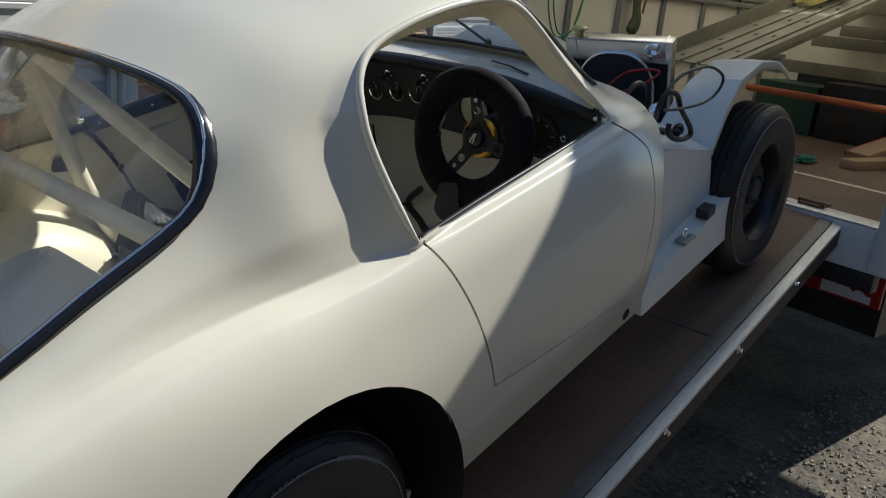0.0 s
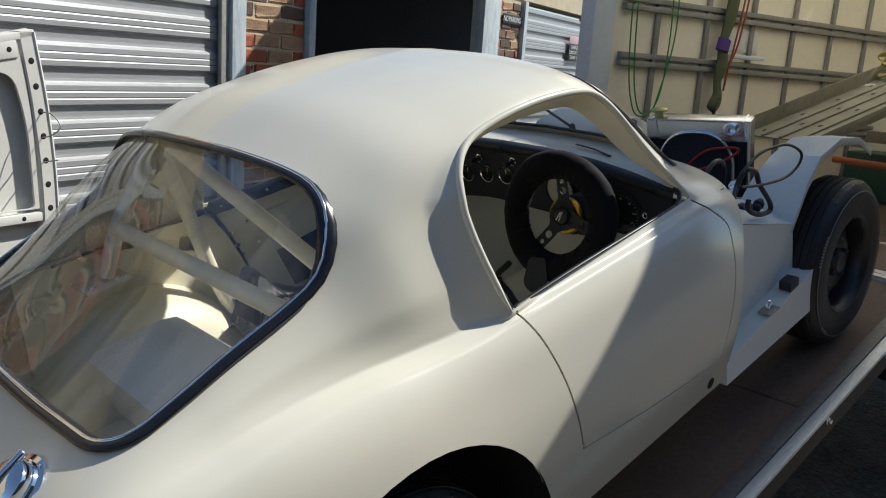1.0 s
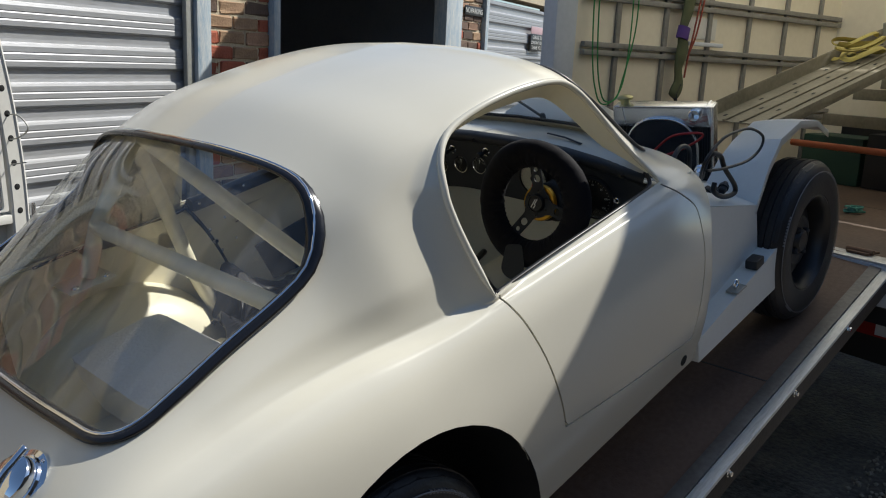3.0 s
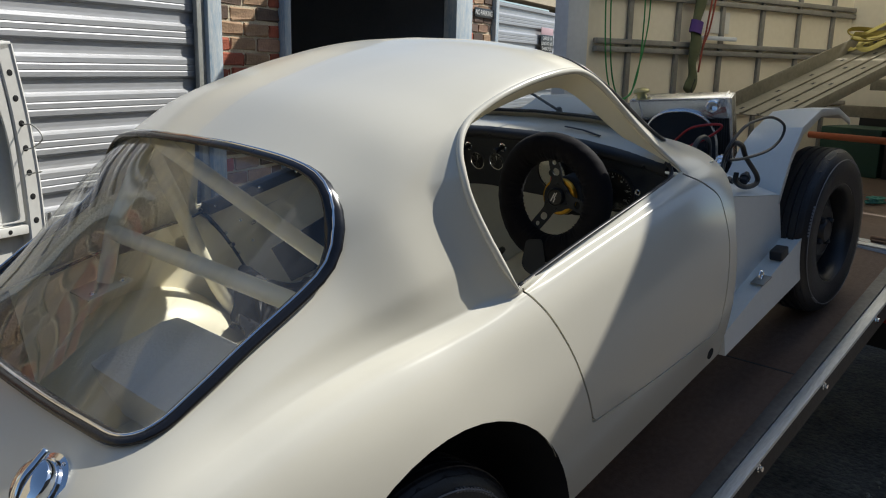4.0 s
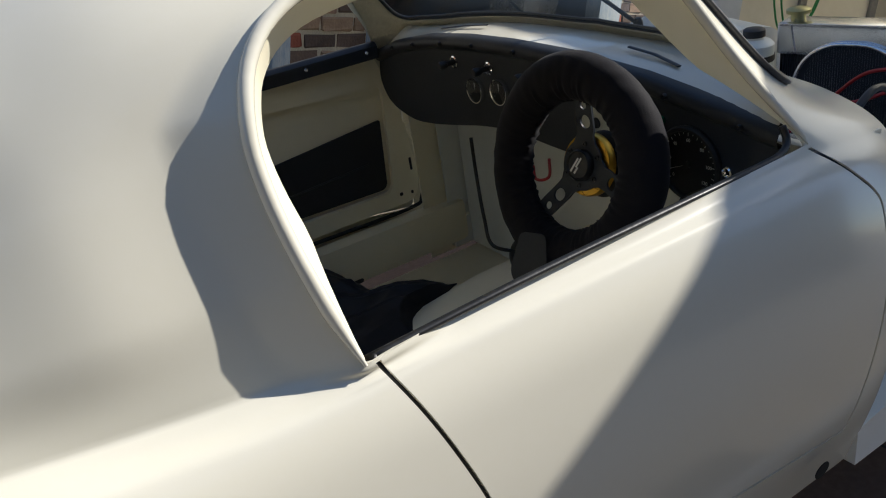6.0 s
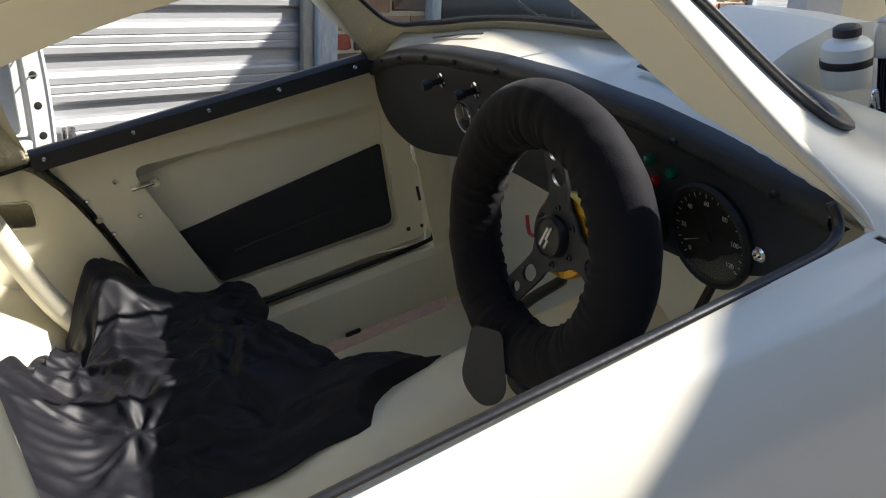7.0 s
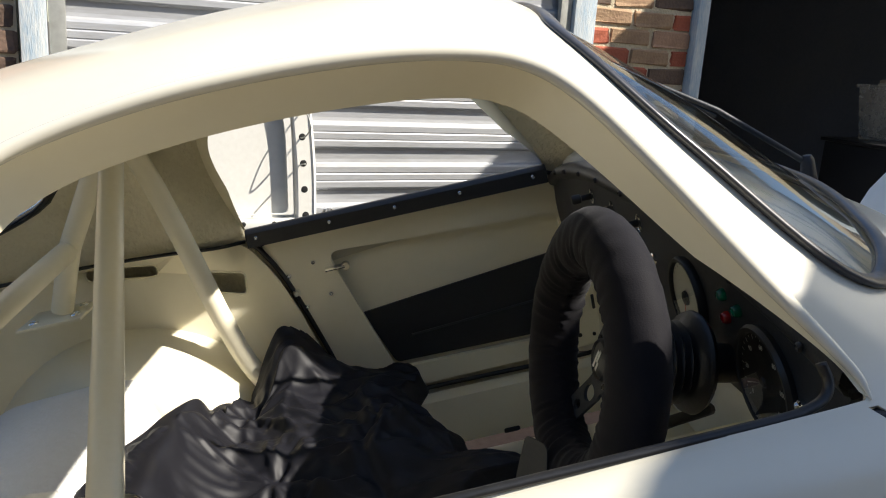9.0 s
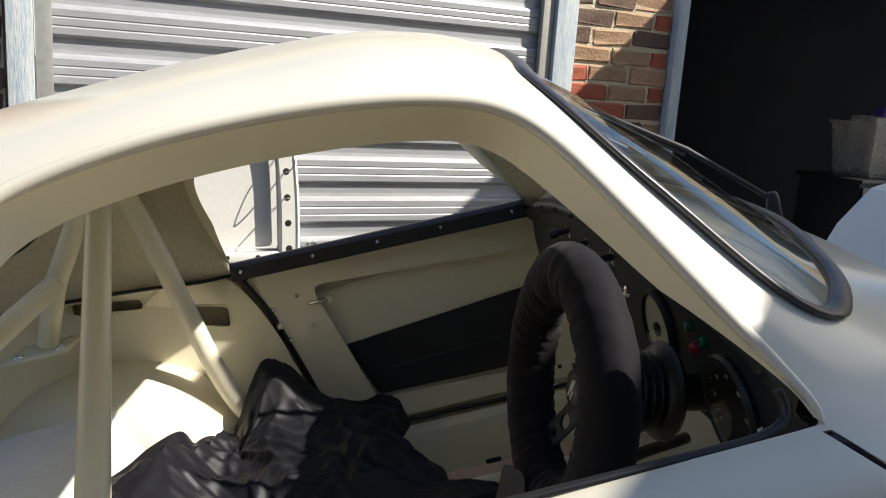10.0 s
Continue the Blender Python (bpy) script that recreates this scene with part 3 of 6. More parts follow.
surf = np.stack([np.c_[np.full(NV_, x), spline1(np.arange(12.0), c, vv)] for x, c in zip(XS, ctrl)])      # NX, NV, (x, y, z)
surf[:, -1, 1] = 0
# sharp valley where the cabin side meets the rear wing
lin_i = np.clip(vv.astype(int), 0, 10)
lin_f = (vv - lin_i)[None, :, None]
lin = ctrl[:, lin_i] * (1 - lin_f) + ctrl[:, lin_i + 1] * lin_f
hold = np.clip(1 - np.abs(vv - 5) / 0.9, 0, 1)[None, :] * (np.clip((XS + 0.75) / 0.3, 0, 1) * np.clip((0.42 - XS) / 0.14, 0, 1))[:, None]
surf[..., 1:] += (lin - surf[..., 1:]) * hold[..., None]

WINDOW = smooth_path([(.394, .826, 0), (.374, .900, 0), (.360, .988, 0), (.363, 1.056, 0), (.392, 1.110, 0), (.450, 1.143, 0), (.550, 1.160, 0), (.650, 1.164, 0), (.745, 1.159, 0),
                      (.815, 1.148, 0), (.868, 1.130, 0), (.909, 1.096, 0), (.957, 1.027, 0), (1.020, .925, 0), (1.064, .852, 0), (1.070, .829, 0)], 5)
WINDOW = [(p.x, p.y) for p in WINDOW]
# flare of the panel round the rear of the side window
X, Yh, Z = surf[..., 0], surf[..., 1], surf[..., 2]
dist = sdf(WINDOW, X, Z)
gate = np.clip((Z - 0.806) / 0.014, 0, 1) * np.clip((0.50 - X) / 0.10, 0, 1) * np.clip((1.17 - Z) / 0.10, 0, 1) * np.clip((Yh - 0.4) / 0.05, 0, 1)
reach = 0.066 * np.clip((1.155 - Z) / 0.09, 0.15, 1)
surf[..., 1] += gate * np.where(dist < reach, 0.025 * np.clip(1 - np.clip(dist, 0, None) / reach, 0, 1) ** 1.35, 0.0)

grid_v = [Vector(p) for p in surf.reshape(-1, 3)]
grid_v = [Vector((v.x, -v.y, v.z)) for v in grid_v]                    # the car's right side
grid_f = [(i * NV_ + j, (i + 1) * NV_ + j, (i + 1) * NV_ + j + 1, i * NV_ + j + 1) for i in range(NX - 1) for j in range(NV_ - 1)]


def section(x):
    """The half section at x, between the two nearest stations."""
    i = int(np.clip(np.searchsorted(XS, x) - 1, 0, NX - 2))
    f = (x - XS[i]) / (XS[i + 1] - XS[i])
    return surf[i] * (1 - f) + surf[i + 1] * f


def roof_z(x, y):
    row = section(x)[NV_ // 3:]
    return float(np.interp(-abs(y), -row[:, 1], row[:, 2]))


ARCH = [(R_AX + 0.02 + 0.352 * math.cos(a), 0.335 + 0.352 * math.sin(a)) for a in np.linspace(0, 2 * math.pi, 48, endpoint=False)]
DOOR = smooth_path([(.405, .828, 0), (.435, .760, 0), (.468, .665, 0), (.493, .570, 0), (.510, .500, 0), (.521, .444, 0)], 5) + \
    [Vector(p) for p in ((.82, .392, 0), (1.128, .350, 0))] + smooth_path([(1.133, .356, 0), (1.147, .46, 0), (1.157, .60, 0), (1.163, .700, 0), (1.160, .738, 0), (1.120, .780, 0), (1.062, .831, 0)], 5)
DOOR = [(p.x, p.y) for p in DOOR]
REAR = rounded([(-.372, 0), (-.366, .25), (-.345, .475), (-.10, .487), (.155, .492), (.132, .25), (.124, 0), (.132, -.25), (.155, -.492), (-.10, -.487), (-.345, -.475), (-.366, -.25)],
               [.1, .1, .075, .10, .125, .1, .1, .1, .125, .10, .075, .1], 8)
REAR = [(p.x, p.y) for p in REAR]
SCREEN = rounded([(.945, 0), (.938, .22), (.918, .42), (.964, .474), (1.036, .503), (1.130, .537), (1.192, .445), (1.255, .22), (1.272, 0), (1.255, -.22), (1.192, -.445), (1.130, -.537), (1.036, -.503), (.964, -.474), (.918, -.42), (.938, -.22)],
                 [.1, .1, .05, .04, .04, .055, .08, .1, .1, .1, .08, .055, .04, .04, .05, .1], 6)
SCREEN = [(p.x, p.y) for p in SCREEN]


def cut_body():
    V, F = grid_v, grid_f

    def go(values, above=True):
        nonlocal V, F
        V, F = clip(V, F, values, above)

    x, y, z = arr(V)
    go(sdf(WINDOW, x, z) + (np.abs(y) < .42) * 9)
    x, y, z = arr(V)
    go(sdf(ARCH, x, z) + (np.abs(y) < .40) * 9)
    x, y, z = arr(V)
    go(sdf(REAR, x, y) + (z < .75) * 9)
    x, y, z = arr(V)
    go(sdf(SCREEN, x, y) + (z < .80) * 9)
    x, y, z = arr(V)
    go((1.205 + 0.115 * np.clip((z - .62) / .2, 0, 1)) - x)
    x, y, z = arr(V)
    go(z - (0.232 + 0.0 * x))
    x, y, z = arr(V)
    d = sdf(DOOR, x, z) + (z > .826) * 9 + (np.abs(y) < .45) * 9
    door = clip(V, F, d + 0.0025, False)
    body = clip(V, F, d - 0.0025, True)
    return body, door


body_half, door_half = cut_body()
shell = part("body_shell", joined(body_half, mirrored(body_half)), CREAM, car, "glossy cream fastback body with swelling rear wings", sharp=60)
wd = shell.modifiers.new("weld", "WELD")
wd.merge_threshold = 0.0004
inner = solid(shell, 0.006, split=True).modifiers["thickness"]
shell.data.materials.append(BARE)
inner.material_offset, inner.material_offset_rim = 1, 0
for side, dm in (("right", door_half), ("left", mirrored(door_half))):
    d = part("door", dm, CREAM, car, "closed cream door", sharp=60)
    solid(d, 0.012, split=True)


def on_side(p, off=0.0, s=-1):
    """A point of the body's flank above the line of the door top, from side outline (x, z)."""
    row = section(p[0])[NV_ * 4 // 11: NV_ * 9 // 11]
    y = float(np.interp(p[1], row[:, 2], row[:, 1])) - off
    return Vector((p[0], s * y, p[1]))


# lip and reveal of the side windows
for s in (-1, 1):
    lip = [on_side(p, -0.002, s) for p in WINDOW]
    part("window_lip", tube(lip, [0.0075 * min(1, .25 + i * .2, .15 + (len(lip) - 1 - i) * .085) for i in range(len(lip))], 10), CREAM, car, "raised cream lip round the side window", sharp=60)
    cx, cz = 0.70, 0.98
    rings = []
    for k, (inn, shrink) in enumerate(((0.004, 0.0), (0.012, 0.004), (0.026, 0.020), (0.042, 0.034), (0.050, 0.040))):
        rings.append([on_side(p, 0, s) + Vector(((cx - p[0]) * shrink * (2.2 if p[0] < cx else 2.5) - .006 * (inn / .06) * min(1, max(0, (p[0] - .84) / .08)), -s * inn, (cz - p[1]) * shrink * 5.8)) * min(1, .12 + max(0, p[1] - .830) / .11) for p in WINDOW])
    n = len(WINDOW)
    V = [v for r in rings for v in r]
    F = [(a * n + i, a * n + i + 1, (a + 1) * n + i + 1, (a + 1) * n + i) for a in range(len(rings) - 1) for i in range(n - 1)]
    part("window_reveal", (V, F), CREAM_IN, car, "rolled inner edge of the window frame", sharp=50)

def on_flank(x, z, off=0.0, s=-1):
    """A point of the lower flank, below the line of the door top."""
    row = section(x)[: NV_ * 5 // 11]
    return Vector((x, s * (float(np.interp(z, row[:, 2], row[:, 1])) - off), z))


for s in (-1, 1):
    part("door_gap_seal", tube([on_flank(p[0], min(p[1], .822), .013, s) for p in DOOR[:26]], .007, 8), RUBBER, car, "black rubber in the door gap", sharp=180)
    part("door_gap_seal", tube([on_flank(p[0], min(p[1], .815), .010, s) for p in DOOR[-16:]], .006, 8), RUBBER, car, sharp=180)

# rear window: perspex pane in a black rubber seal with a bright insert
def on_roof(p, up=0.0):
    return Vector((p[0], p[1], roof_z(p[0], p[1]) + up))


def pane(outline, name, mat, inset, drop):
    c = Vector((sum(p[0] for p in outline) / len(outline), 0))
    V, F = [], []
    rings = 14
    n = len(outline)
    for k in range(rings + 1):
        f = 1 - k / rings
        for p in outline:
            q = (c.x + (p[0] - c.x) * f * inset, p[1] * f * inset)
            V.append(on_roof(q, drop))
    for k in range(rings):
        for i in range(n):
            j = (i + 1) % n
            F.append((k * n + i, k * n + j, (k + 1) * n + j, (k + 1) * n + i))
    a, b, c_ = V[F[0][0]], V[F[0][1]], V[F[0][2]]
    if (b - a).cross(c_ - a).z < 0:
        F = [tuple(reversed(f)) for f in F]
    return part(name, (V, F), mat, car, sharp=180)


rear_pane = pane(REAR, "rear_window", PERSPEX, 1.0, -0.004)
tagged(rear_pane, label="clear moulded perspex fastback rear window")
seal = part("rear_window_seal", tube([on_roof(p, 0.0) for p in REAR], 0.0185, 12, True, flat=0.42, up=(0.25, 0, 1)), SEAL, car, "black rubber rear window seal", sharp=180)
part("seal_insert", tube([on_roof((p[0] * 1.0, p[1] * 1.0), 0.0084) for p in REAR], 0.0034, 8, True), CHROME, seal, "bright filler strip in the seal", sharp=180)
front_pane = pane(SCREEN, "windscreen", GLASS, 1.0, -0.003)
tagged(front_pane, label="clear curved laminated windscreen")
part("windscreen_seal", tube([on_roof(p, 0.001) for p in SCREEN], 0.0115, 12, True, flat=0.42, up=(0.62, 0, .78)), SEAL_DUSTY_SHEEN, car, "black rubber windscreen seal", sharp=180)
for g in (rear_pane, front_pane):
    g.visible_shadow = False

# front scuttle panel below the screen, bulkhead
part("bulkhead", boxed(1.26, 1.285, -.57, .57, .22, .735, .004), PALE, car, "pale primed steel bulkhead")


# ---- wheels
def wheel(x, y, s, steer=0.0):
    """A tyre on a black steel rim; s: +1 when the outer face looks to the car's left."""
    m = pose(x, y, TYRE_R, 90 if s < 0 else -90, 0, 0) if not steer else pose(x, y, TYRE_R, 0, 0, steer) @ pose(0, 0, 0, 90 if s < 0 else -90, 0, 0)
    w = 0.0825
    prof = [(.165, -.070), (.172, -.078), (.205, -.083), (.240, -.080), (.262, -.070), (.274, -.061), (.2805, -.052)]
    tread = []
    for a in (-.036, -.012, .012, .036):
        tread += [(.2835, a - .0095), (.2840, a - .009), (.2845, a + .009), (.2785, a + .0095), (.2785, a + .0125)]
    prof = prof + tread + [(.2805, .052), (.274, .061), (.262, .070), (.240, .080), (.205, .083), (.172, .078), (.165, .070)]
    wh = part("wheel", lathe([(.168, .068), (.172, .074), (.166, .077), (.158, .070), (.150, .058), (.146, .020), (.150, -.05), (.166, -.07), (.168, -.068), (.160, -.05), (.140, .010), (.12, .018), (.10, .030), (.085, .034),
                              (.07, .028), (.045, .030), (.040, .045), (.034, .050), (0, .050)], 48, m), BLACK_METAL, car, "satin black steel wheel", sharp=35)
    part("tyre", lathe(prof, 72, m), TYRE, wh, "worn black radial tyre", sharp=40)
    for k in range(4):
        a = k * math.pi / 2 + 0.4
        part("wheel_nut", moved(lathe([(0, .022), (.007, .020), (.010, .014), (.010, 0)], 6), m @ pose(.052 * math.cos(a), .052 * math.sin(a), .03)), GREY_PLASTIC, wh, sharp=20)
    # tread blocks on the shoulders
    V, F = [], []
    for k in range(24):
        a = 2 * math.pi * k / 24
        for e in (-1, 1):
            o = len(V)
            for da, r, z in ((-.126, .2800, .047), (.126, .2800, .047), (.128, .2715, .0625), (-.124, .2715, .0625), (-.126, .2822, .0465), (.126, .2822, .0465), (.128, .2732, .0640), (-.124, .2732, .0640)):
                V.append(m @ Vector((r * math.cos(a + da), r * math.sin(a + da), e * z)))
            F += [(o, o + 1, o + 2, o + 3), (o + 4, o + 7, o + 6, o + 5), (o, o + 4, o + 5, o + 1), (o + 1, o + 5, o + 6, o + 2), (o + 2, o + 6, o + 7, o + 3), (o + 3, o + 7, o + 4, o)]
    tagged(part("tread_block", (V, F), TYRE, wh, smooth=False), kind="stuff")
    # raised sidewall rings and blank lettering bars
    V, F = lathe([(.246, .0795), (.248, .0808), (.250, .079)], 64, m)
    for k, (a0, n) in enumerate(((.62, 12), (2.4, 10), (3.8, 6), (4.9, 10))):
        for i in range(n):
            a = a0 + i * .042
            o = len(V)
            for h in (.074, .0792):
                for r, da in ((.243, 0), (.252, 0), (.252, .026), (.243, .026)):
                    V.append(m @ Vector((r * math.cos(a + da), r * math.sin(a + da), h)))
            F += [(o + 4, o + 5, o + 6, o + 7), (o, o + 1, o + 5, o + 4), (o + 1, o + 2, o + 6, o + 5), (o + 2, o + 3, o + 7, o + 6), (o + 3, o, o + 4, o + 7)]
    part("sidewall_marking", (V, F), SIDE_MARK, wh, "raised grey sidewall lettering", smooth=False)
    return wh


wheel(R_AX, -0.545, -1)
wheel(R_AX, 0.545, 1)
wheel(F_AX, -0.575, -1)
wheel(F_AX, 0.575, 1)

# rear wheel housings
for s in (-1, 1):
    V, F = [], []
    ang = np.linspace(-0.25, math.pi + 0.25, 30)
    for y, r in ((.674, .356), (.655, .353), (.60, .346), (.56, .339), (.52, .327), (.485, .307), (.455, .275), (.438, .23), (.43, .16), (.428, .0)):
        V += [Vector((R_AX + .02 + r * math.cos(a), s * y, .335 + r * math.sin(a))) for a in ang]
    n = len(ang)
    F = [(k * n + i, k * n + i + 1, (k + 1) * n + i + 1, (k + 1) * n + i) for k in range(9) for i in range(n - 1)]
    solid(part("wheel_arch", (V, F), CREAM_IN, car, "domed cream inner wheel arch"), 0.004, 0)

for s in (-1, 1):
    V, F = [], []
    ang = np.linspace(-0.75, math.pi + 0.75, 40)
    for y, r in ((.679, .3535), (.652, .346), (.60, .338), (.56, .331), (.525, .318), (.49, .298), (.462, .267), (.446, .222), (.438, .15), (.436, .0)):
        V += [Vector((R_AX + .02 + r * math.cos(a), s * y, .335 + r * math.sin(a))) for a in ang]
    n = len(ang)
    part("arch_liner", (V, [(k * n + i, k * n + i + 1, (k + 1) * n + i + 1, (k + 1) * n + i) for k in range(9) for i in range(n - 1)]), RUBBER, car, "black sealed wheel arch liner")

# ---- cabin: floor, tunnel, bulkheads
part("floor_pan", boxed(.30, 1.27, -.56, .56, .195, .215, .004), CREAM_IN, car, "cream painted cabin floor")
part("rear_floor", boxed(-.62, .30, -.42, .42, .38, .41, .006), CREAM_IN, car, "cream painted boot floor")
part("heel_board", boxed(.28, .305, -.42, .42, .20, .46, .004), CREAM_IN, car)
tun = rounded([(-.10, .20), (-.085, .40), (.085, .40), (.10, .20)], [.01, .06, .06, .01], 6)
part("tunnel", ([Vector((x, p.x, p.y + (0.04 if x > .9 else 0))) for x in (.30, .62, .95, 1.26) for p in tun], [(a * len(tun) + i, a * len(tun) + i + 1, (a + 1) * len(tun) + i + 1, (a + 1) * len(tun) + i) for a in range(3) for i in range(len(tun) - 1)]), CREAM_IN, car, "cream transmission tunnel")
for s in (-1, 1):
    part("inner_sill", boxed(.46, 1.25, -.62 if s < 0 else .56, -.56 if s < 0 else .62, .236, .36, .02), CREAM_IN, car, "cream painted inner sill")
for s in (-1, 1):
    part("kick_panel", boxed(1.13, 1.262, min(s * .588, s * .592), max(s * .588, s * .592), .21, .79), CREAM_IN, car, "cream footwell side panel", smooth=False)
part("tail_panel", boxed(-.66, -.64, -.45, .45, .38, .63, .004), CREAM_IN, car)

# ---- doors: inner faces, trims, seals
def frame_plate(outer, hole, t, to3d):
    """A flat plate with one opening."""
    bm = bmesh.new()
    loops = []
    for pts in (outer, *(hole if isinstance(hole[0], list) else [hole])):
        vs = [bm.verts.new((p[0], p[1], 0)) for p in pts]
        loops += [bm.edges.new((vs[i], vs[(i + 1) % len(vs)])) for i in range(len(vs))]
    bmesh.ops.triangle_fill(bm, edges=loops, use_beauty=True)
    top = bmesh.ops.extrude_face_region(bm, geom=list(bm.faces))
    for v in top["geom"]:
        if isinstance(v, bmesh.types.BMVert):
            v.co.z = t
    for v in bm.verts:
        v.co = to3d(v.co.x, v.co.y, v.co.z)
    return bm


def screw(parent, p, m, r=0.0055, mat=None, name="screw"):
    return part(name, moved(lathe([(0, .0015), (r * .35, .0035), (r * .45, .0012), (r * .7, .004), (r, .002), (r, 0)], 12), Matrix.Translation(p) @ m), mat or CHROME, parent, sharp=60)


def quarter_y(u, v):
    """Half width of the inner quarter panel, kept inside the outer skin."""
    row = section(u)[: NV_ * 8 // 11]
    return min(.615 - .085 * max(0, .36 - u) + .02 * max(0, .5 - v), float(np.interp(v, row[:, 2], row[:, 1])) - .022)


IN_OUT = rounded([(.415, .800), (.44, .735), (.475, .64), (.505, .52), (.53, .378), (1.135, .382), (1.150, .45), (1.125, .66), (1.075, .800)], [.02, .05, .05, .05, .03, .05, .05, .1, .02], 4)
RECESS = rounded([(.556, .742), (1.086, .716), (1.068, .424), (.648, .432)], [.03, .02, .03, .02], 6)
POCKET = rounded([(.600, .576), (1.075, .622), (1.062, .430), (.652, .438)], [.006, .006, .022, .012], 5)
doors = [o for o in car.children if o.name.startswith("door")]
for s, door in ((-1, doors[0]), (1, doors[1])):
    flat = lambda u, v, w, s=s: Vector((u, s * (.640 - w), v))
    if s > 0:
        part("inner_frame", frame_plate([tuple(p) for p in IN_OUT], [tuple(p) for p in RECESS], .014, flat), CREAM_IN, door, "pressed cream inner door frame", sharp=30)
        part("inner_skin", plate([tuple(p) for p in rounded([(.535, .765), (1.10, .745), (1.085, .405), (.63, .41)], .03, 4)], .004, lambda u, v, w, s=s: Vector((u, s * (.664 - w), v))), CREAM_IN, door)
        part("door_pocket", plate([tuple(p) for p in POCKET], .006, lambda u, v, w, s=s: Vector((u, s * (.655 - w - .012 * max(0, (.56 - v) / .14) * 0), v))), BLACK_VINYL, door, "black padded lower door panel", sharp=30)
        crease = smooth_path([(.70, s * .6475, .497), (.85, s * .6465, .505), (1.02, s * .6475, .515)], 6)
        part("pocket_crease", tube(crease, .0028, 6), BLACK_VINYL, door)
        mm = pose(0, 0, 0, 90 if s > 0 else -90, 0, 0)
        # padded top rail with screws
        prof = [(0, 0), (.0, .030), (.010, .038), (.026, .038), (.036, .030), (.038, .0)]
        V, F = [], []
        for x in np.linspace(.402, 1.066, 24):
            V += [Vector((x, s * (.570 + a), .800 + b)) for a, b in prof]
        n = len(prof)
        F = [(i * n + j, i * n + j + 1, (i + 1) * n + j + 1, (i + 1) * n + j) for i in range(23) for j in range(n - 1)] + [tuple(range(n)), tuple(23 * n + k for k in range(n))[::-1]]
        if s > 0:
            rail = part("top_rail", (V, F), BLACK_VINYL, door, "black padded door top rail", sharp=45)
            for x in (.424, .584, .728, .871, 1.034):
                screw(rail, Vector((x, s * .5695, .8195)), mm, .005)
        for x, z in ((.522, .726), (.462, .706), (.485, .627), (.544, .646)):
            screw(door, Vector((x, s * .6255, z)), mm, .006)
        catch = part("door_catch", boxed(.545, .590, min(s * .63, s * .605), max(s * .63, s * .605), .702, .709, .002), CHROME, door, "chrome interior door catch")
        part("catch_knob", moved(lathe([(0, .006), (.008, .006), (.010, .003), (.010, -.008), (.004, -.012), (.004, -.02)], 20), Matrix.Translation((.592, s * .612, .705)) @ mm), CHROME, catch, sharp=40)
        part("striker", moved(lathe([(0, .014), (.006, .014), (.009, .010), (.009, .002), (.014, .0)], 18), Matrix.Translation((.470, s * .628, .665)) @ mm), CHROME, door, sharp=40)
        for x, z, w, h in ((1.131, .487, .007, .036), (1.088, .411, .010, .010), (1.122, .407, .008, .009)):
            part("slot", plate([tuple(p) for p in rounded([(x - w / 2, z - h / 2), (x + w / 2, z - h / 2), (x + w / 2, z + h / 2), (x - w / 2, z + h / 2)], w * .45, 4)], .001, lambda u, v, q, s=s: Vector((u, s * (.6255 - q), v))), BLACK_METAL, door, "dark slot")
    # rubber seal round the door opening
    seal_line = smooth_path([(.395, s * .615, .812), (.425, s * .622, .765), (.458, s * .626, .69), (.487, s * .626, .59), (.515, s * .626, .48), (.528, s * .626, .395), (.56, s * .626, .370), (.80, s * .626, .366), (1.10, s * .626, .362),
                             (1.150, s * .626, .385), (1.166, s * .626, .47), (1.160, s * .626, .60)], 6)
    part("door_seal", tube(seal_line, .0055, 8), RUBBER, car, "black rubber door opening seal", sharp=180)
    part("shelf_seal", tube(smooth_path([(.395, s * .592, .812), (.33, s * .572, .816), (.215, s * .548, .832), (.05, s * .505, .850), (-.10, s * .49, .852)], 6), .004, 8), RUBBER, car, "black rubber bead along the rear quarter", sharp=180)
    # door post and inner quarter with its two oval holes
    arc = [(.05 + .341 * math.cos(a), .335 + .341 * math.sin(a)) for a in np.linspace(.12, 2.45, 24)]
    quarter = [tuple(p) for p in rounded([(-.20, .846), (.12, .842), (.30, .822), (.385, .806), (.43, .735), (.465, .64), (.500, .50), (.515, .362), (.42, .36)], [.02, .05, .05, .03, .05, .05, .05, .02, .01], 4)] + arc + [(-.21, .60)]
    ovals = [[tuple(p) for p in rounded(q, .0135, 5)] for q in ([(.048, .800), (.196, .778), (.196, .804), (.050, .828)], [(.272, .722), (.366, .690), (.372, .742), (.290, .764)])]
    part("inner_quarter", frame_plate(quarter, ovals, .004, lambda u, v, w, s=s: Vector((u, s * (quarter_y(u, v) - w), v))), CREAM_IN, car, "cream inner rear quarter panel with two oval holes", sharp=30)
    for q in ovals:
        c = [Vector((u, s * (quarter_y(u, v) - .0045), v)) for u, v in q]
        part("hole_lip", tube(c, .0022, 6, True), CREAM_IN, car, sharp=180)
    part("sill_slot", plate([tuple(p) for p in rounded([(.862, .241), (.900, .241), (.900, .253), (.862, .253)], .006, 5)], .001, lambda u, v, w, s=s: Vector((u, s * (.5595 - w), v))), BLACK_METAL, car, "dark slot in the inner sill")

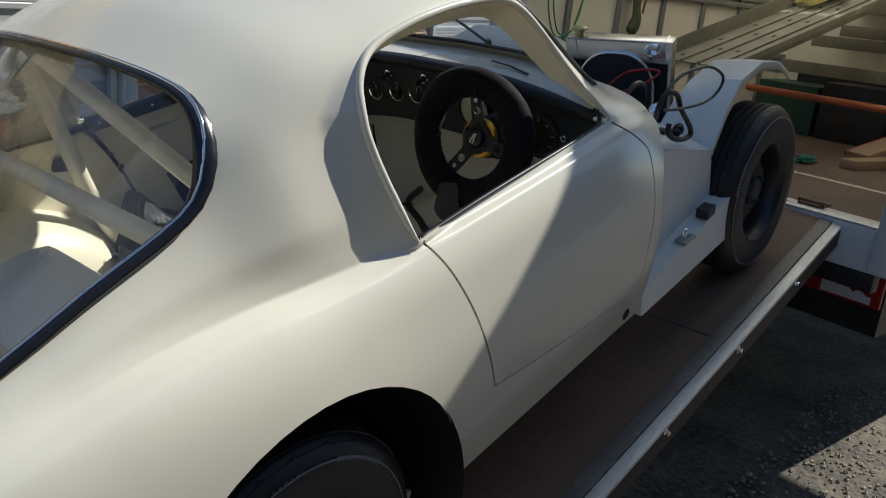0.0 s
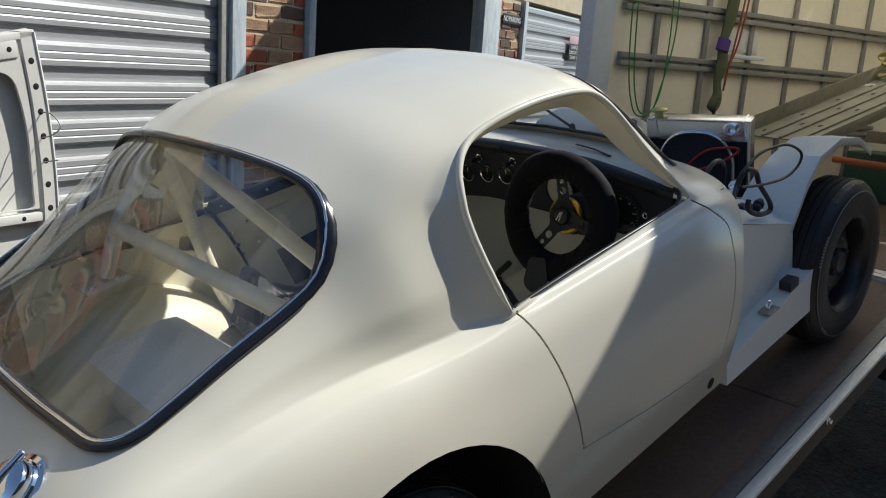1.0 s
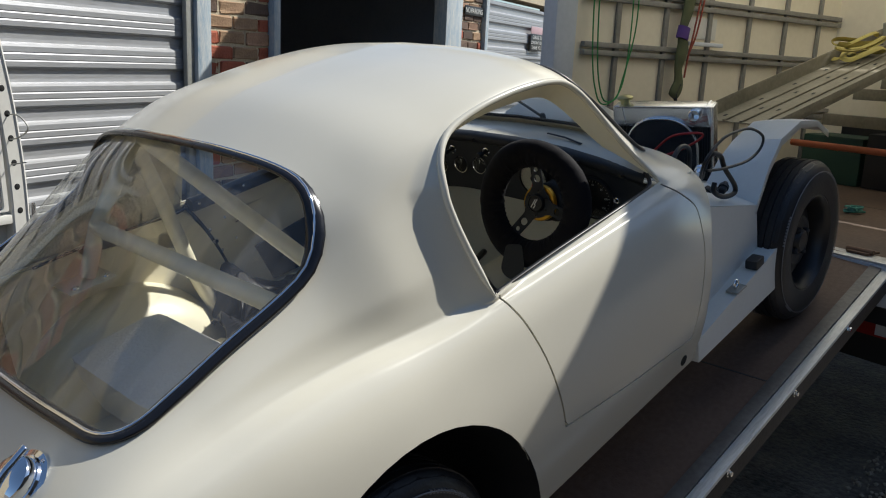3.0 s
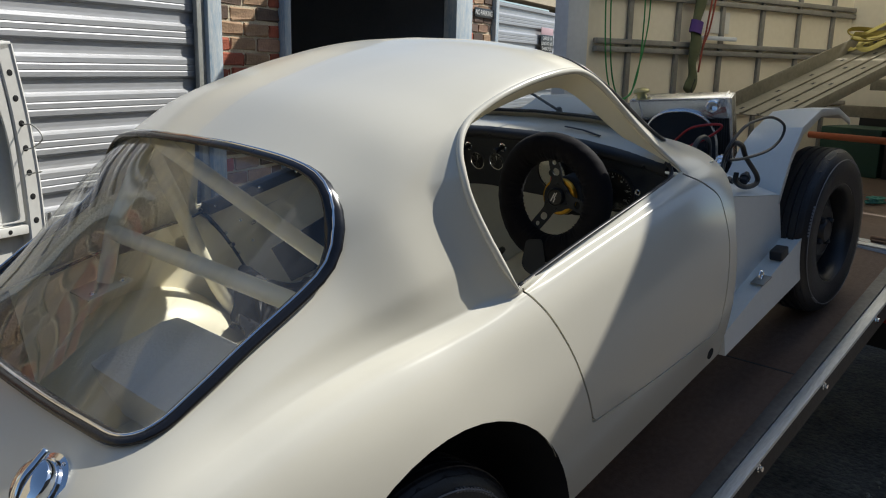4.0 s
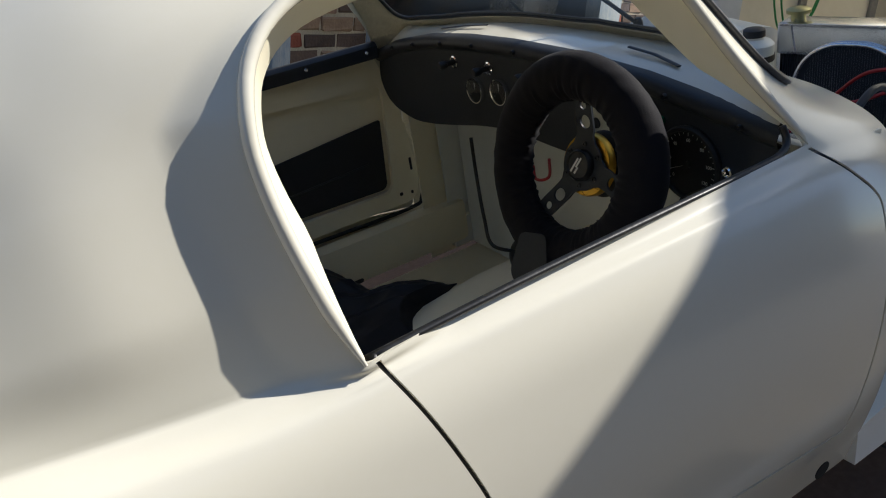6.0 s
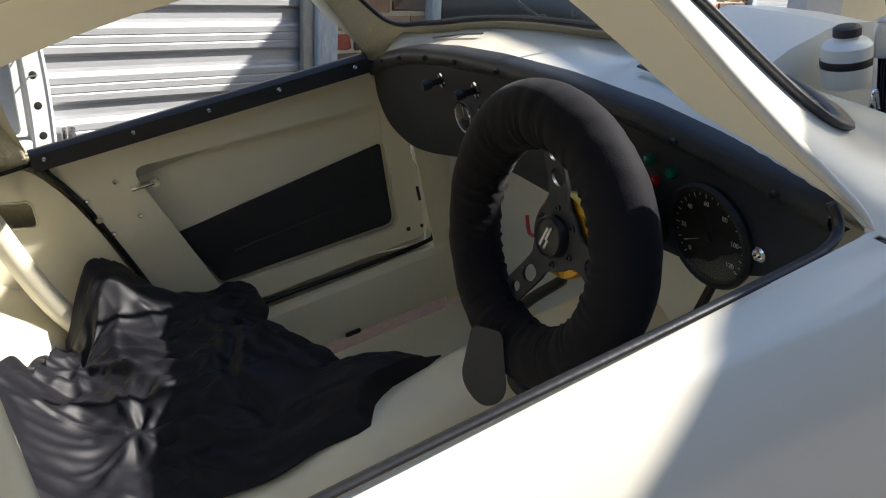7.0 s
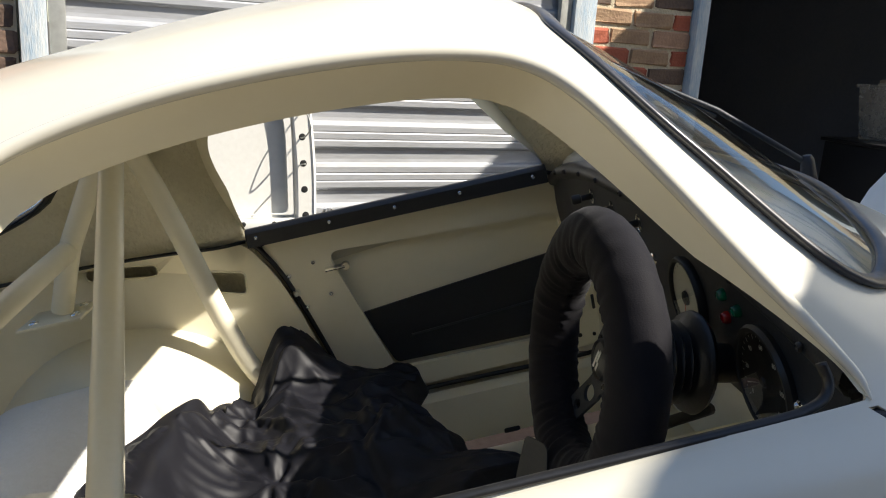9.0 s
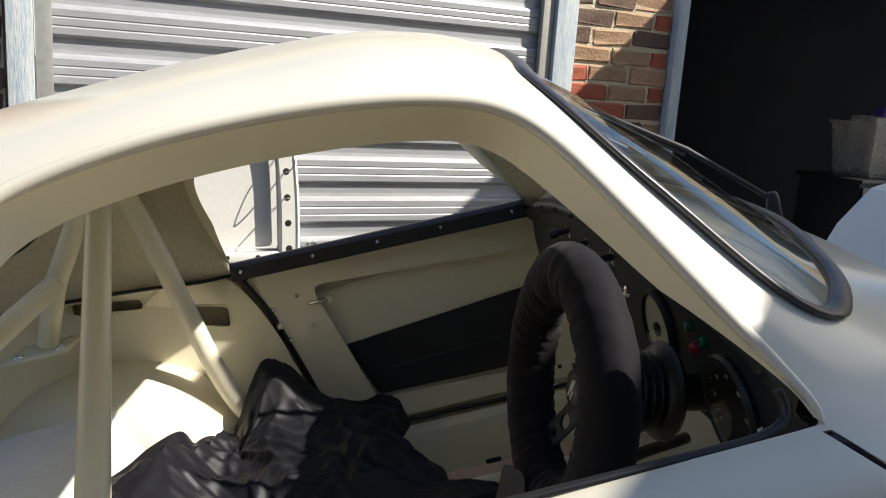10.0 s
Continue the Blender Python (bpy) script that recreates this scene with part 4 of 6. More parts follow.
# black edging along the right door top, turned up round the dash corner
part("door_edging", tube(smooth_path([(.40, -.612, .822), (.60, -.612, .829), (.85, -.608, .829), (.99, -.604, .828), (1.022, -.601, .829), (1.039, -.597, .834), (1.045, -.592, .844), (1.043, -.587, .858)], 8), .0052, 8, flat=.7), RUBBER, car, "black edge trim", sharp=180)

# ---- dash
def dash_top(y):
    return float(np.interp(y, [-.56, -.45, -.30, -.13, .05, .20, .35, .50, .60], [.806, .826, .848, .861, .863, .858, .845, .818, .785]))


low = smooth_path([(.600, .795, 0), (.612, .735, 0), (.575, .682, 0), (.48, .657, 0), (.38, .662, 0), (.27, .680, 0), (.165, .698, 0), (.06, .706, 0), (-.08, .700, 0), (-.25, .697, 0), (-.40, .705, 0), (-.50, .740, 0), (-.555, .800, 0)], 5)
top_line = [(y, dash_top(y)) for y in np.linspace(-.55, .595, 36)]
outline = [(p.x, p.y) for p in low] + top_line
dash = part("dashboard", plate(outline, .012, lambda u, v, w: Vector((1.083 + .012 - w, u, v))), GREY_PLASTIC, car, "matt dark grey dashboard with chrome ringed gauges", sharp=30)
roll = [(1.100, .000), (1.084, .000), (1.074, .006), (1.070, .016), (1.074, .027), (1.086, .032), (1.102, .032)]
V = [Vector((x, y, dash_top(y) + dz - .003)) for y in np.linspace(-.56, .60, 50) for x, dz in roll]
n = len(roll)
pad = part("dash_pad", (V, [(i * n + j, i * n + j + 1, (i + 1) * n + j + 1, (i + 1) * n + j) for i in range(49) for j in range(n - 1)]), BLACK_VINYL, dash, "black vinyl padded dash top roll", sharp=60)
for y in (-.50, -.36, -.20, .02, .16, .28, .40, .50):
    screw(pad, Vector((1.0700, y, dash_top(y) + .014)), pose(0, 0, 0, 0, -90, 0), .005, BLACK_METAL)
# shelf between the dash and the windscreen
edge = sorted([p for p in SCREEN if p[0] > 1.12], key=lambda p: p[1])
V = []
ys = np.linspace(-.548, .548, 48)
for y in ys:
    xe = float(np.interp(y, [p[1] for p in edge], [p[0] for p in edge])) + .01
    ze = roof_z(min(xe, 1.44), y) - .012
    for f in np.linspace(0, 1, 6):
        V.append(Vector((1.085 + (xe - 1.085) * f, y, (dash_top(y) + .026) * (1 - f) + ze * f + .006 * math.sin(math.pi * f))))
part("dash_shelf", (V, [(i * 6 + j, i * 6 + j + 1, (i + 1) * 6 + j + 1, (i + 1) * 6 + j) for i in range(47) for j in range(5)]), CREAM, car, "painted scuttle top behind the windscreen", sharp=180)
for y0, y1, x0, x1 in ((-.196, -.326, 1.158, 1.138), (.352, .224, 1.125, 1.158)):
    part("vent_slot", tube([(x0, y0, dash_top(y0) + .034), ((x0 + x1) / 2 + .004, (y0 + y1) / 2, dash_top((y0 + y1) / 2) + .035), (x1, y1, dash_top(y1) + .034)], .0045, 8, flat=.4, up=(0, 0, 1)), BLACK_METAL, car, "dark demister slot")


def gauge(y, z, r, face, label, needle=None, name="gauge"):
    m = pose(1.083, y, z, 0, -90, 0)               # local z looks to the rear, local x up
    g = part(name, moved(lathe([(r * 1.06, 0), (r * 1.08, .006), (r * 1.03, .011), (r * .95, .0105), (r * .92, .007), (r * .92, .004), (0, .004)], 40), m), BLACK_METAL if r > .05 else CHROME, dash, label, sharp=40)
    part("dial", moved(lathe([(r * .93, .0050), (0, .0050)], 40), m), face, g)
    part("gauge_glass", moved(lathe([(r * .95, .0095), (r * .5, .0105), (0, .011)], 40), m), GLASS, g)
    return g, m


DIAL_BLACK = principled("black_dial", (0.006, 0.006, 0.007), 0.5)
DIAL_WHITE = principled("cream_dial", (0.70, 0.68, 0.60), 0.5)
WHITE_INK = principled("white_print", (0.75, 0.74, 0.70), 0.6)
RED_INK = principled("red_needle", (0.65, 0.03, 0.02), 0.5)


def word(text, size, m, mat, parent, name="lettering"):
    c = bpy.data.curves.new(name, "FONT")
    c.body, c.size, c.align_x, c.align_y, c.extrude = text, size, "CENTER", "CENTER", 0.0002
    tmp = bpy.data.objects.new(name, c)
    me = bpy.data.meshes.new_from_object(tmp)
    bpy.data.objects.remove(tmp)
    me.materials.clear()
    me.materials.append(mat)
    ob = new(name, me)
    ob.parent, ob.matrix_basis = parent, m
    return ob


tyre_m = pose(R_AX, -0.545, TYRE_R, 90, 0, 0)
rear_wheel = [o for o in car.children if o.name.startswith("wheel") and not o.name.startswith("wheel_")][0]
for k, ch in enumerate("RADIAL"):
    ang_ = radians(95.5 - k * 2.9)
    word(ch, .0135, tyre_m @ pose(.249 * math.cos(ang_), .249 * math.sin(ang_), .0785, 0, 0, math.degrees(ang_) - 90), SIDE_MARK, rear_wheel)


def dial_marks(g, m, r, n, a0, a1, mat, numbers=()):
    V, F = [], []
    for i in range(n):
        a = radians(a0 + (a1 - a0) * i / (n - 1))
        long = .80 if i % 2 == 0 else .84
        o = len(V)
        for rr, da in ((r * long, -.014), (r * .89, -.014), (r * .89, .014), (r * long, .014)):
            V.append(m @ Vector((rr * math.cos(a + da), rr * math.sin(a + da), .0056)))
        F.append((o, o + 1, o + 2, o + 3))
    part("dial_marks", (V, F), mat, g, smooth=False)
    face = m @ pose(0, 0, .0057, 0, 0, 0)
    for i, text in enumerate(numbers):
        a = radians(a0 + (a1 - a0) * i / (len(numbers) - 1))
        word(text, r * .14, face @ pose(r * .68 * math.cos(a), r * .68 * math.sin(a), 0, 0, 0, -90), mat, g)


speedo, ms = gauge(-.398, .748, .058, DIAL_BLACK, "large black speedometer with white figures", name="speedometer")
dial_marks(speedo, ms, .058, 25, 128, -128, WHITE_INK, ("0", "20", "40", "60", "80", "100", "120"))
part("needle", (lambda a: ([ms @ Vector(p) for p in ((.008 * math.cos(a), .008 * math.sin(a), .0075), (.040 * math.cos(a + .02), .040 * math.sin(a + .02), .0075), (.042 * math.cos(a), .042 * math.sin(a), .0075), (.040 * math.cos(a - .02), .040 * math.sin(a - .02), .0075))], [(0, 1, 2, 3)]))(radians(112)), WHITE_INK, speedo, smooth=False)
part("needle_hub", moved(lathe([(0, .0085), (.005, .0085), (.006, .006)], 16), ms), BLACK_METAL, speedo)
tacho, mt = gauge(-.192, .776, .051, DIAL_WHITE, "white faced rev counter with a red needle", name="rev_counter")
dial_marks(tacho, mt, .051, 21, 140, -140, DIAL_BLACK)
part("needle", (lambda a: ([mt @ Vector(p) for p in ((-.010 * math.cos(a), -.010 * math.sin(a), .0075), (.040 * math.cos(a + .06), .040 * math.sin(a + .06), .0078), (.042 * math.cos(a), .042 * math.sin(a), .0078), (.040 * math.cos(a - .06), .040 * math.sin(a - .06), .0078))], [(0, 1, 2, 3)]))(radians(165)), RED_INK, tacho, smooth=False)
part("needle_hub", moved(lathe([(0, .0095), (.009, .009), (.010, .006)], 16), mt), BLACK_METAL, tacho)
for y, z in ((.176, .776), (.090, .786), (.012, .792)):
    g, mg = gauge(y, z, .026, DIAL_BLACK, "small black dial in a chrome bezel", name="small_gauge")
    dial_marks(g, mg, .026, 9, 120, -120, WHITE_INK)
    part("needle", (lambda a: ([mg @ Vector(p) for p in ((0, 0, .0075), (.016, .002, .0075), (.018, 0, .0075), (.016, -.002, .0075))], [(0, 1, 2, 3)]))(0), WHITE_INK, g, smooth=False)
for y, z in ((.252, .826), (.125, .829), (-.015, .836)):
    k = part("pull_knob", moved(lathe([(.010, 0), (.010, .003), (.006, .004), (.0055, .022), (.0085, .024), (.009, .036), (.007, .040), (0, .040)], 20), pose(1.083, y, z, 0, -90, 0)), BLACK_METAL, dash, "black pull switch", sharp=40)
    part("knob_bezel", moved(lathe([(.0135, 0), (.0135, .003), (.010, .004), (.009, .002)], 20), pose(1.083, y, z, 0, -90, 0)), CHROME, k)
LAMP_G, LAMP_R = principled("green_jewel", (0.0, 0.16, 0.09), 0.12, coat=0.5), principled("red_jewel", (0.45, 0.005, 0.01), 0.12, coat=0.5)
for y, z, mat in ((-.302, .815, LAMP_G), (-.340, .808, LAMP_G), (-.308, .789, LAMP_R)):
    part("warning_lamp", moved(lathe([(.0075, 0), (.0075, .004), (.0055, .008), (0, .009)], 14), pose(1.083, y, z, 0, -90, 0)), mat, dash, "jewelled warning lamp")
part("ignition_switch", moved(lathe([(.009, 0), (.009, .005), (.007, .007), (.006, .003), (0, .003)], 20), pose(1.083, -.47, .752, 0, -90, 0)), CHROME, dash, "chrome key switch")
part("toggle", moved(lathe([(.009, 0), (.008, .006), (.003, .008), (.003, .024), (0, .026)], 14), pose(1.083, -.062, .792, 0, -70, 0)), CHROME, dash, "chrome toggle switch")

# ---- steering wheel with its cloth cover
AX = Vector((-.956, -.064, .285)).normalized()        # towards the driver
UP = (Vector((0, 0, 1)) - AX * AX.z).normalized()
RT = UP.cross(AX).normalized()                         # to the driver's right
if RT.y > 0:
    RT = -RT
SW = Matrix((RT, UP, AX)).transposed().to_4x4()
SW.translation = Vector((.916, -.3135, .7785))
HUB = SW @ Matrix.Translation((0, 0, -.022))           # the hub lies deeper than the rim
rimV, rimF = [], []
NA, NB = 288, 26
rn = random.Random(3)


def gather(a):
    """Uneven pleats round the inside of the cover, between -1 and 1."""
    k = a + .05 * math.sin(7 * a + 1) + .03 * math.sin(17 * a)
    return .55 * (1 - 2 * abs(math.sin(23 * k))) + .35 * (1 - 2 * abs(math.sin(37 * k + .6))) * (0.6 + .4 * math.sin(5 * a)) + .2 * math.sin(61 * k)


fold = [gather(2 * math.pi * i / NA) for i in range(NA)]
for i in range(NA):
    a = 2 * math.pi * i / NA
    for j in range(NB):
        b = 2 * math.pi * j / NB
        rr, ax = (.041 if math.cos(b) > 0 else .034) * math.cos(b), .031 * math.sin(b)
        pull = max(0.0, .4 - math.cos(b)) / 1.4
        w = fold[i] * .0075 * pull ** 2.4 + .0012 * noise.noise(Vector((math.cos(a) * 9, math.sin(a) * 9, b * 1.5)))
        sag = .004 * math.sin(3 * a + 1) * max(0, math.cos(b))
        rimV.append(SW @ Vector(((.133 + rr + w * .3 + sag) * math.cos(a), (.133 + rr + w * .3 + sag) * math.sin(a), ax + w * (1 if ax > 0 else -1))))
for i in range(NA):
    for j in range(NB):
        rimF.append((i * NB + j, i * NB + (j + 1) % NB, (i + 1) % NA * NB + (j + 1) % NB, (i + 1) % NA * NB + j))
wheel_ob = part("steering_wheel", (rimV, rimF), COVER, car, "three-spoke steering wheel in a gathered black cloth cover", sharp=180)
outl, hole_c = [], []
arms = (radians(94), radians(236), radians(346))
for i in range(120):
    a = 2 * math.pi * i / 120
    r = .040
    for c in arms:
        d = abs((a - c + math.pi) % (2 * math.pi) - math.pi)
        if d < .62:
            r = max(r, min(.116, .0165 / max(math.sin(d), 1e-3)) if d > .14 else .116, .040 + .018 * max(0, 1 - d / .6))
    outl.append((r * math.cos(a), r * math.sin(a)))
holes = [[(rr * math.cos(c) + hr * math.cos(q), rr * math.sin(c) + hr * math.sin(q)) for q in np.linspace(0, 2 * math.pi, 18, endpoint=False)] for c in arms for rr, hr in ((.067, .0105), (.092, .0065))]
spider = part("spokes", frame_plate(outl, holes, .004, lambda u, v, w: HUB @ Vector((u, v, w - .004 + .016 * min(1, max(0, (math.hypot(u, v) - .06) / .05))))), GREY_PLASTIC, wheel_ob, "matt black alloy spokes with drilled holes", sharp=30)
for k in range(6):
    a = math.pi / 6 + k * math.pi / 3
    part("hub_bolt", moved(lathe([(.004, 0), (.004, .002), (.002, .003), (.0018, .0008), (0, .0008)], 10), HUB @ pose(.033 * math.cos(a), .033 * math.sin(a), .0)), BLACK_METAL, spider, sharp=40)
horn = part("horn_button", moved(lathe([(.0245, 0), (.0245, .009), (.022, .012), (.020, .0095), (.019, .010), (.010, .012), (0, .0125)], 40), HUB), BLACK_METAL, wheel_ob, "round black horn button", sharp=40)
for k, (u, v, a, l) in enumerate(((-.006, .000, 62, .026), (.004, .006, 62, .018), (.000, -.010, 62, .012))):
    part("badge_bar", boxed(-l / 2, l / 2, -.0016, .0016, .0128, .0134, 0, HUB @ pose(u * .8, v * .8, -.0005, 0, 0, a)), WHITE_INK, horn, "pale badge stripe")
GOLD = worn("gold_anodised", (0.62, 0.36, 0.05), (0.5, 0.27, 0.03), 0.28, 0.9, bump=0.02)
ring = part("quick_release", moved(lathe([(.030, -.006), (.048, -.008), (.050, -.012), (.050, -.022), (.046, -.026), (.030, -.026)], 40), HUB), GOLD, wheel_ob, "gold quick release hub ring", sharp=35)
for k in range(9):
    a = 2 * math.pi * k / 9
    part("ring_hole", moved(lathe([(.006, -.0055), (.005, -.009), (0, -.009)], 12), HUB @ pose(.041 * math.cos(a), .041 * math.sin(a), -.0015)), BLACK_METAL, ring)
part("hub_collar", moved(lathe([(.0, -.026), (.034, -.026), (.034, -.040), (.030, -.044)], 32), HUB), ALLOY, wheel_ob, "polished hub collar", sharp=35)
bell = [(.030, -.040)] + [(.050 + (.004 if k % 2 else -.003) - .0008 * k, -.042 - .0055 * k) for k in range(9)] + [(.058, -.094), (.060, -.100), (.056, -.106), (.024, -.108), (.022, -.18), (.018, -.20)]
part("column_boot", moved(lathe(bell, 36), HUB), RUBBER, wheel_ob, "ribbed black rubber boss and column", sharp=50)
part("cover_tag", plate([tuple(p) for p in rounded([(-.020, .030), (.016, .034), (.028, -.030), (.000, -.050), (-.030, -.030)], [.008, .008, .024, .024, .024], 6)], .0015, lambda u, v, w: SW @ Matrix.Translation((-.020, -.150, .042)) @ Matrix.Rotation(radians(20), 4, "Y") @ Vector((u * 1.2, v * 1.25, w))), GREY_PLASTIC, wheel_ob, "grey fabric tag hanging from the cover", sharp=60)

# ---- roll cage
cage = part("roll_cage", tube(smooth_path([(.394, .535, .45), (.335, .525, .60), (.284, .505, .90), (.255, .487, 1.05), (.243, .44, 1.115), (.240, .36, 1.140), (.238, .15, 1.160), (.238, -.15, 1.160), (.240, -.36, 1.140), (.243, -.44, 1.115), (.255, -.487, 1.05), (.284, -.505, .90), (.335, -.525, .60), (.394, -.535, .45)], 6), .0215, 14), CREAM_IN, car, "cream painted tubular roll hoop", sharp=180)
part("diagonal", tube([(.243, .43, 1.105), (.368, -.50, .62)], .0215, 14), CREAM_IN, cage)
part("cross_bar", tube([(.078, .47, .897), (.100, -.47, .856)], .0215, 14), CREAM_IN, cage)
for s in (-1, 1):
    part("rear_stay", tube([(.240, s * .43, 1.115), (.081, s * .475, .90), (.020, s * .49, .775)], .0215, 14), CREAM_IN, cage)
    pl_ = part("stay_plate", boxed(-.055, .075, min(s * .43, s * .55), max(s * .43, s * .55), .762, .768, .002), CREAM_IN, cage)
    for x, y in ((.056, .46), (-.03, .46), (.05, .53)):
        screw(pl_, Vector((x, s * y, .768)), pose(0, 0, 0), .011, CHROME, "bolt")
    part("foot_weld", moved(lathe([(.026, 0), (.023, .008), (.020, .014)], 20), pose(.394, s * .535, .45)), CREAM_IN, cage)

# ---- boot: white moulded box and boards
bm = bmesh.new()
box(bm, -.10, .19, -.02, .43, .41, .635, .06)
for v in bm.verts:
    v.co.x += (.5 - v.co.z) * .25
    v.co.z += .02 * noise.noise(v.co * 5)
tank = part("boot_box", bm, worn("white_fibreglass", (.86, .85, .82), (.78, .76, .71), .6, coarse=6, fine=90, amount=.7, bump=.8, bump_scale=110, depth=.004), car, "white moulded fibreglass cover in the boot", sharp=50)

# ---- fuel filler
fx, fy = -.455, -.362
fz = roof_z(fx, fy)
cap_m = Matrix.Translation((fx, fy, fz - .002)) @ Vector((-.54, -.10, .84)).to_track_quat("Z", "X").to_matrix().to_4x4() @ pose(0, 0, 0, 0, 0, -90) @ Matrix.Scale(.94, 4)
cap = part("fuel_cap", moved(lathe([(.058, -.012), (.058, .005), (.048, .008), (.046, .013), (.043, .014), (.043, .027), (.041, .031), (.031, .036), (.014, .040), (0, .041)], 48), cap_m), CHROME, car, "chrome snap fuel filler cap", sharp=35)
for k in range(6):
    a = k * math.pi / 3
    part("cap_screw", moved(lathe([(.0035, 0), (.0035, .002), (0, .0028)], 10), cap_m @ pose(.052 * math.cos(a), .052 * math.sin(a), .0065)), CHROME, cap)
part("cap_bar", tube([cap_m @ Vector(p) for p in smooth_path([(0, -.050, .017), (0, -.036, .031), (0, 0, .041), (0, .030, .036), (0, .054, .031)], 5)], .0075, 14), CHROME, cap, "raised chrome ridge with a finger lip", sharp=180)
part("cap_hinge", boxed(-.012, .012, -.054, -.038, .008, .022, .004, cap_m), CHROME, cap)

# ---- front end: inner wings, footwell sides, sill ends
outer = smooth_path([(1.700, .515, 0), (1.79, .62, 0), (1.88, .685, 0), (2.03, .700, 0), (2.18, .660, 0), (2.29, .588, 0)], 1)
inner_e = smooth_path([(1.80, .53, 0), (1.89, .585, 0), (2.00, .62, 0), (2.16, .640, 0), (2.27, .615, 0), (2.36, .56, 0)], 1)
for s in (-1, 1):
    V, F = [], []
    for o, i in zip(outer, inner_e):
        V += [Vector((o.x - .004, s * .582, o.y - .022)), Vector((o.x, s * .580, o.y)), Vector((o.x * .5 + i.x * .5, s * .47, (o.y + i.y) / 2 + .004)), Vector((i.x, s * .36, i.y)), Vector((i.x, s * .345, .36))]
    n = len(outer)
    F = [(k * 5 + j, k * 5 + j + 1, (k + 1) * 5 + j + 1, (k + 1) * 5 + j) for k in range(n - 1) for j in range(4)]
    F.append((0, 1, 2, 3, 4))
    wing = solid(part("inner_wing", (V, F), PALE, car, "pale primed front inner wing", sharp=15), .003, 0)
    side = [(1.20, .24), (1.20, .70), (1.30, .665), (1.705, .520), (1.72, .30), (1.70, .24)]
    part("footwell_side", plate(side, .004, lambda u, v, w, s=s: Vector((u, s * (.58 - w), v))), PALE, car, "pale primed footwell side panel", smooth=False)
    part("footwell_top", ([Vector(p) for p in ((1.24, s * .58, .690), (1.705, s * .581, .521), (1.80, s * .36, .531), (1.26, s * .36, .72))], [(0, 1, 2, 3)]), PALE, car, smooth=False)
    gus = [(1.20, .225), (1.20, .300), (1.745, .372), (1.752, .340), (1.72, .225)]
    sill = part("sill_end", plate(gus, .075, lambda u, v, w, s=s: Vector((u, s * (.640 - w), v))), PALE, car, "pale primed sill end", smooth=False)
    if s < 0:
        part("connector", boxed(1.58, 1.635, -.640, -.600, .352, .384, .006, pose(0, 0, 0)), BLACK_VINYL, sill, "black plastic connector box")
        lug = part("lug", boxed(1.44, 1.50, -.645, -.605, .333, .338, .001, pose(0, 0, .004)), GALV, sill, "zinc plated lug bracket")
        part("lug_ring", tube([(1.468 + .012 * math.cos(a), -.625, .357 + .012 * math.sin(a)) for a in np.linspace(0, 2 * math.pi, 16, endpoint=False)], .004, 8, True), CHROME, lug)
        part("drain_hole", moved(lathe([(.016, 0), (.016, .001), (0, .001)], 20), pose(1.058, -.671, .322, 98, 0, 0)), principled("drain_void", (.003, .003, .003), .95), sill, "dark drain hole")
part("chassis_rail", boxed(1.28, 2.35, -.36, -.30, .30, .37, .006), PALE, car)
part("chassis_rail", boxed(1.28, 2.35, .30, .36, .30, .37, .006), PALE, car)
part("engine_bay_floor", boxed(1.30, 2.30, -.30, .30, .285, .299), BLACK_METAL, car, "dark engine bay undertray")

# ---- radiator
rad_m = pose(2.035, -.070, .44, 0, 0, 14)
rad = part("radiator", boxed(-.028, .028, -.175, .175, 0, .204, .003, rad_m), BLACK_METAL, car, "aluminium radiator with dark finned core")
V, F = [], []
for k in range(58):
    y = -.172 + k * .006
    o = len(V)
    V += [rad_m @ Vector(p) for p in ((-.0285, y, .005), (-.0335, y, .005), (-.0335, y, .203), (-.0285, y, .203), (-.0285, y + .0022, .005), (-.0335, y + .0022, .005), (-.0335, y + .0022, .203), (-.0285, y + .0022, .203))]
    F += [(o, o + 1, o + 2, o + 3), (o + 4, o + 7, o + 6, o + 5), (o + 1, o + 5, o + 6, o + 2)]
tagged(part("cooling_fin", (V, F), GREY_PLASTIC, rad, smooth=False), kind="stuff")
part("top_tank", boxed(-.045, .040, -.185, .185, .205, .285, .010, rad_m), ALLOY, rad, "bright welded aluminium top tank")
part("bottom_tank", boxed(-.045, .040, -.185, .185, -.05, -.001, .010, rad_m), ALLOY, rad)
for y in (-.188, .178):
    part("side_strap", boxed(-.034, .034, y, y + .010, -.05, .28, .002, rad_m), ALLOY, rad)
shr = [tuple(p) for p in rounded([(-.135, .050), (-.135, .150), (-.105, .208), (-.048, .240), (.048, .240), (.105, .208), (.135, .150), (.135, .050)], [.004, .07, .07, .07, .07, .07, .07, .004], 6)]
part("fan_shroud", plate(shr, .006, lambda u, v, w: rad_m @ Vector((-.046 - w, u, v))), GREY_PLASTIC, rad, "dark finned core under the arch", sharp=30)
part("shroud_rim", tube([rad_m @ Vector((-.054, u, v)) for u, v in shr], .0055, 8), ALLOY, rad, "arched bright aluminium shroud rim", sharp=60)
V, F = [], []
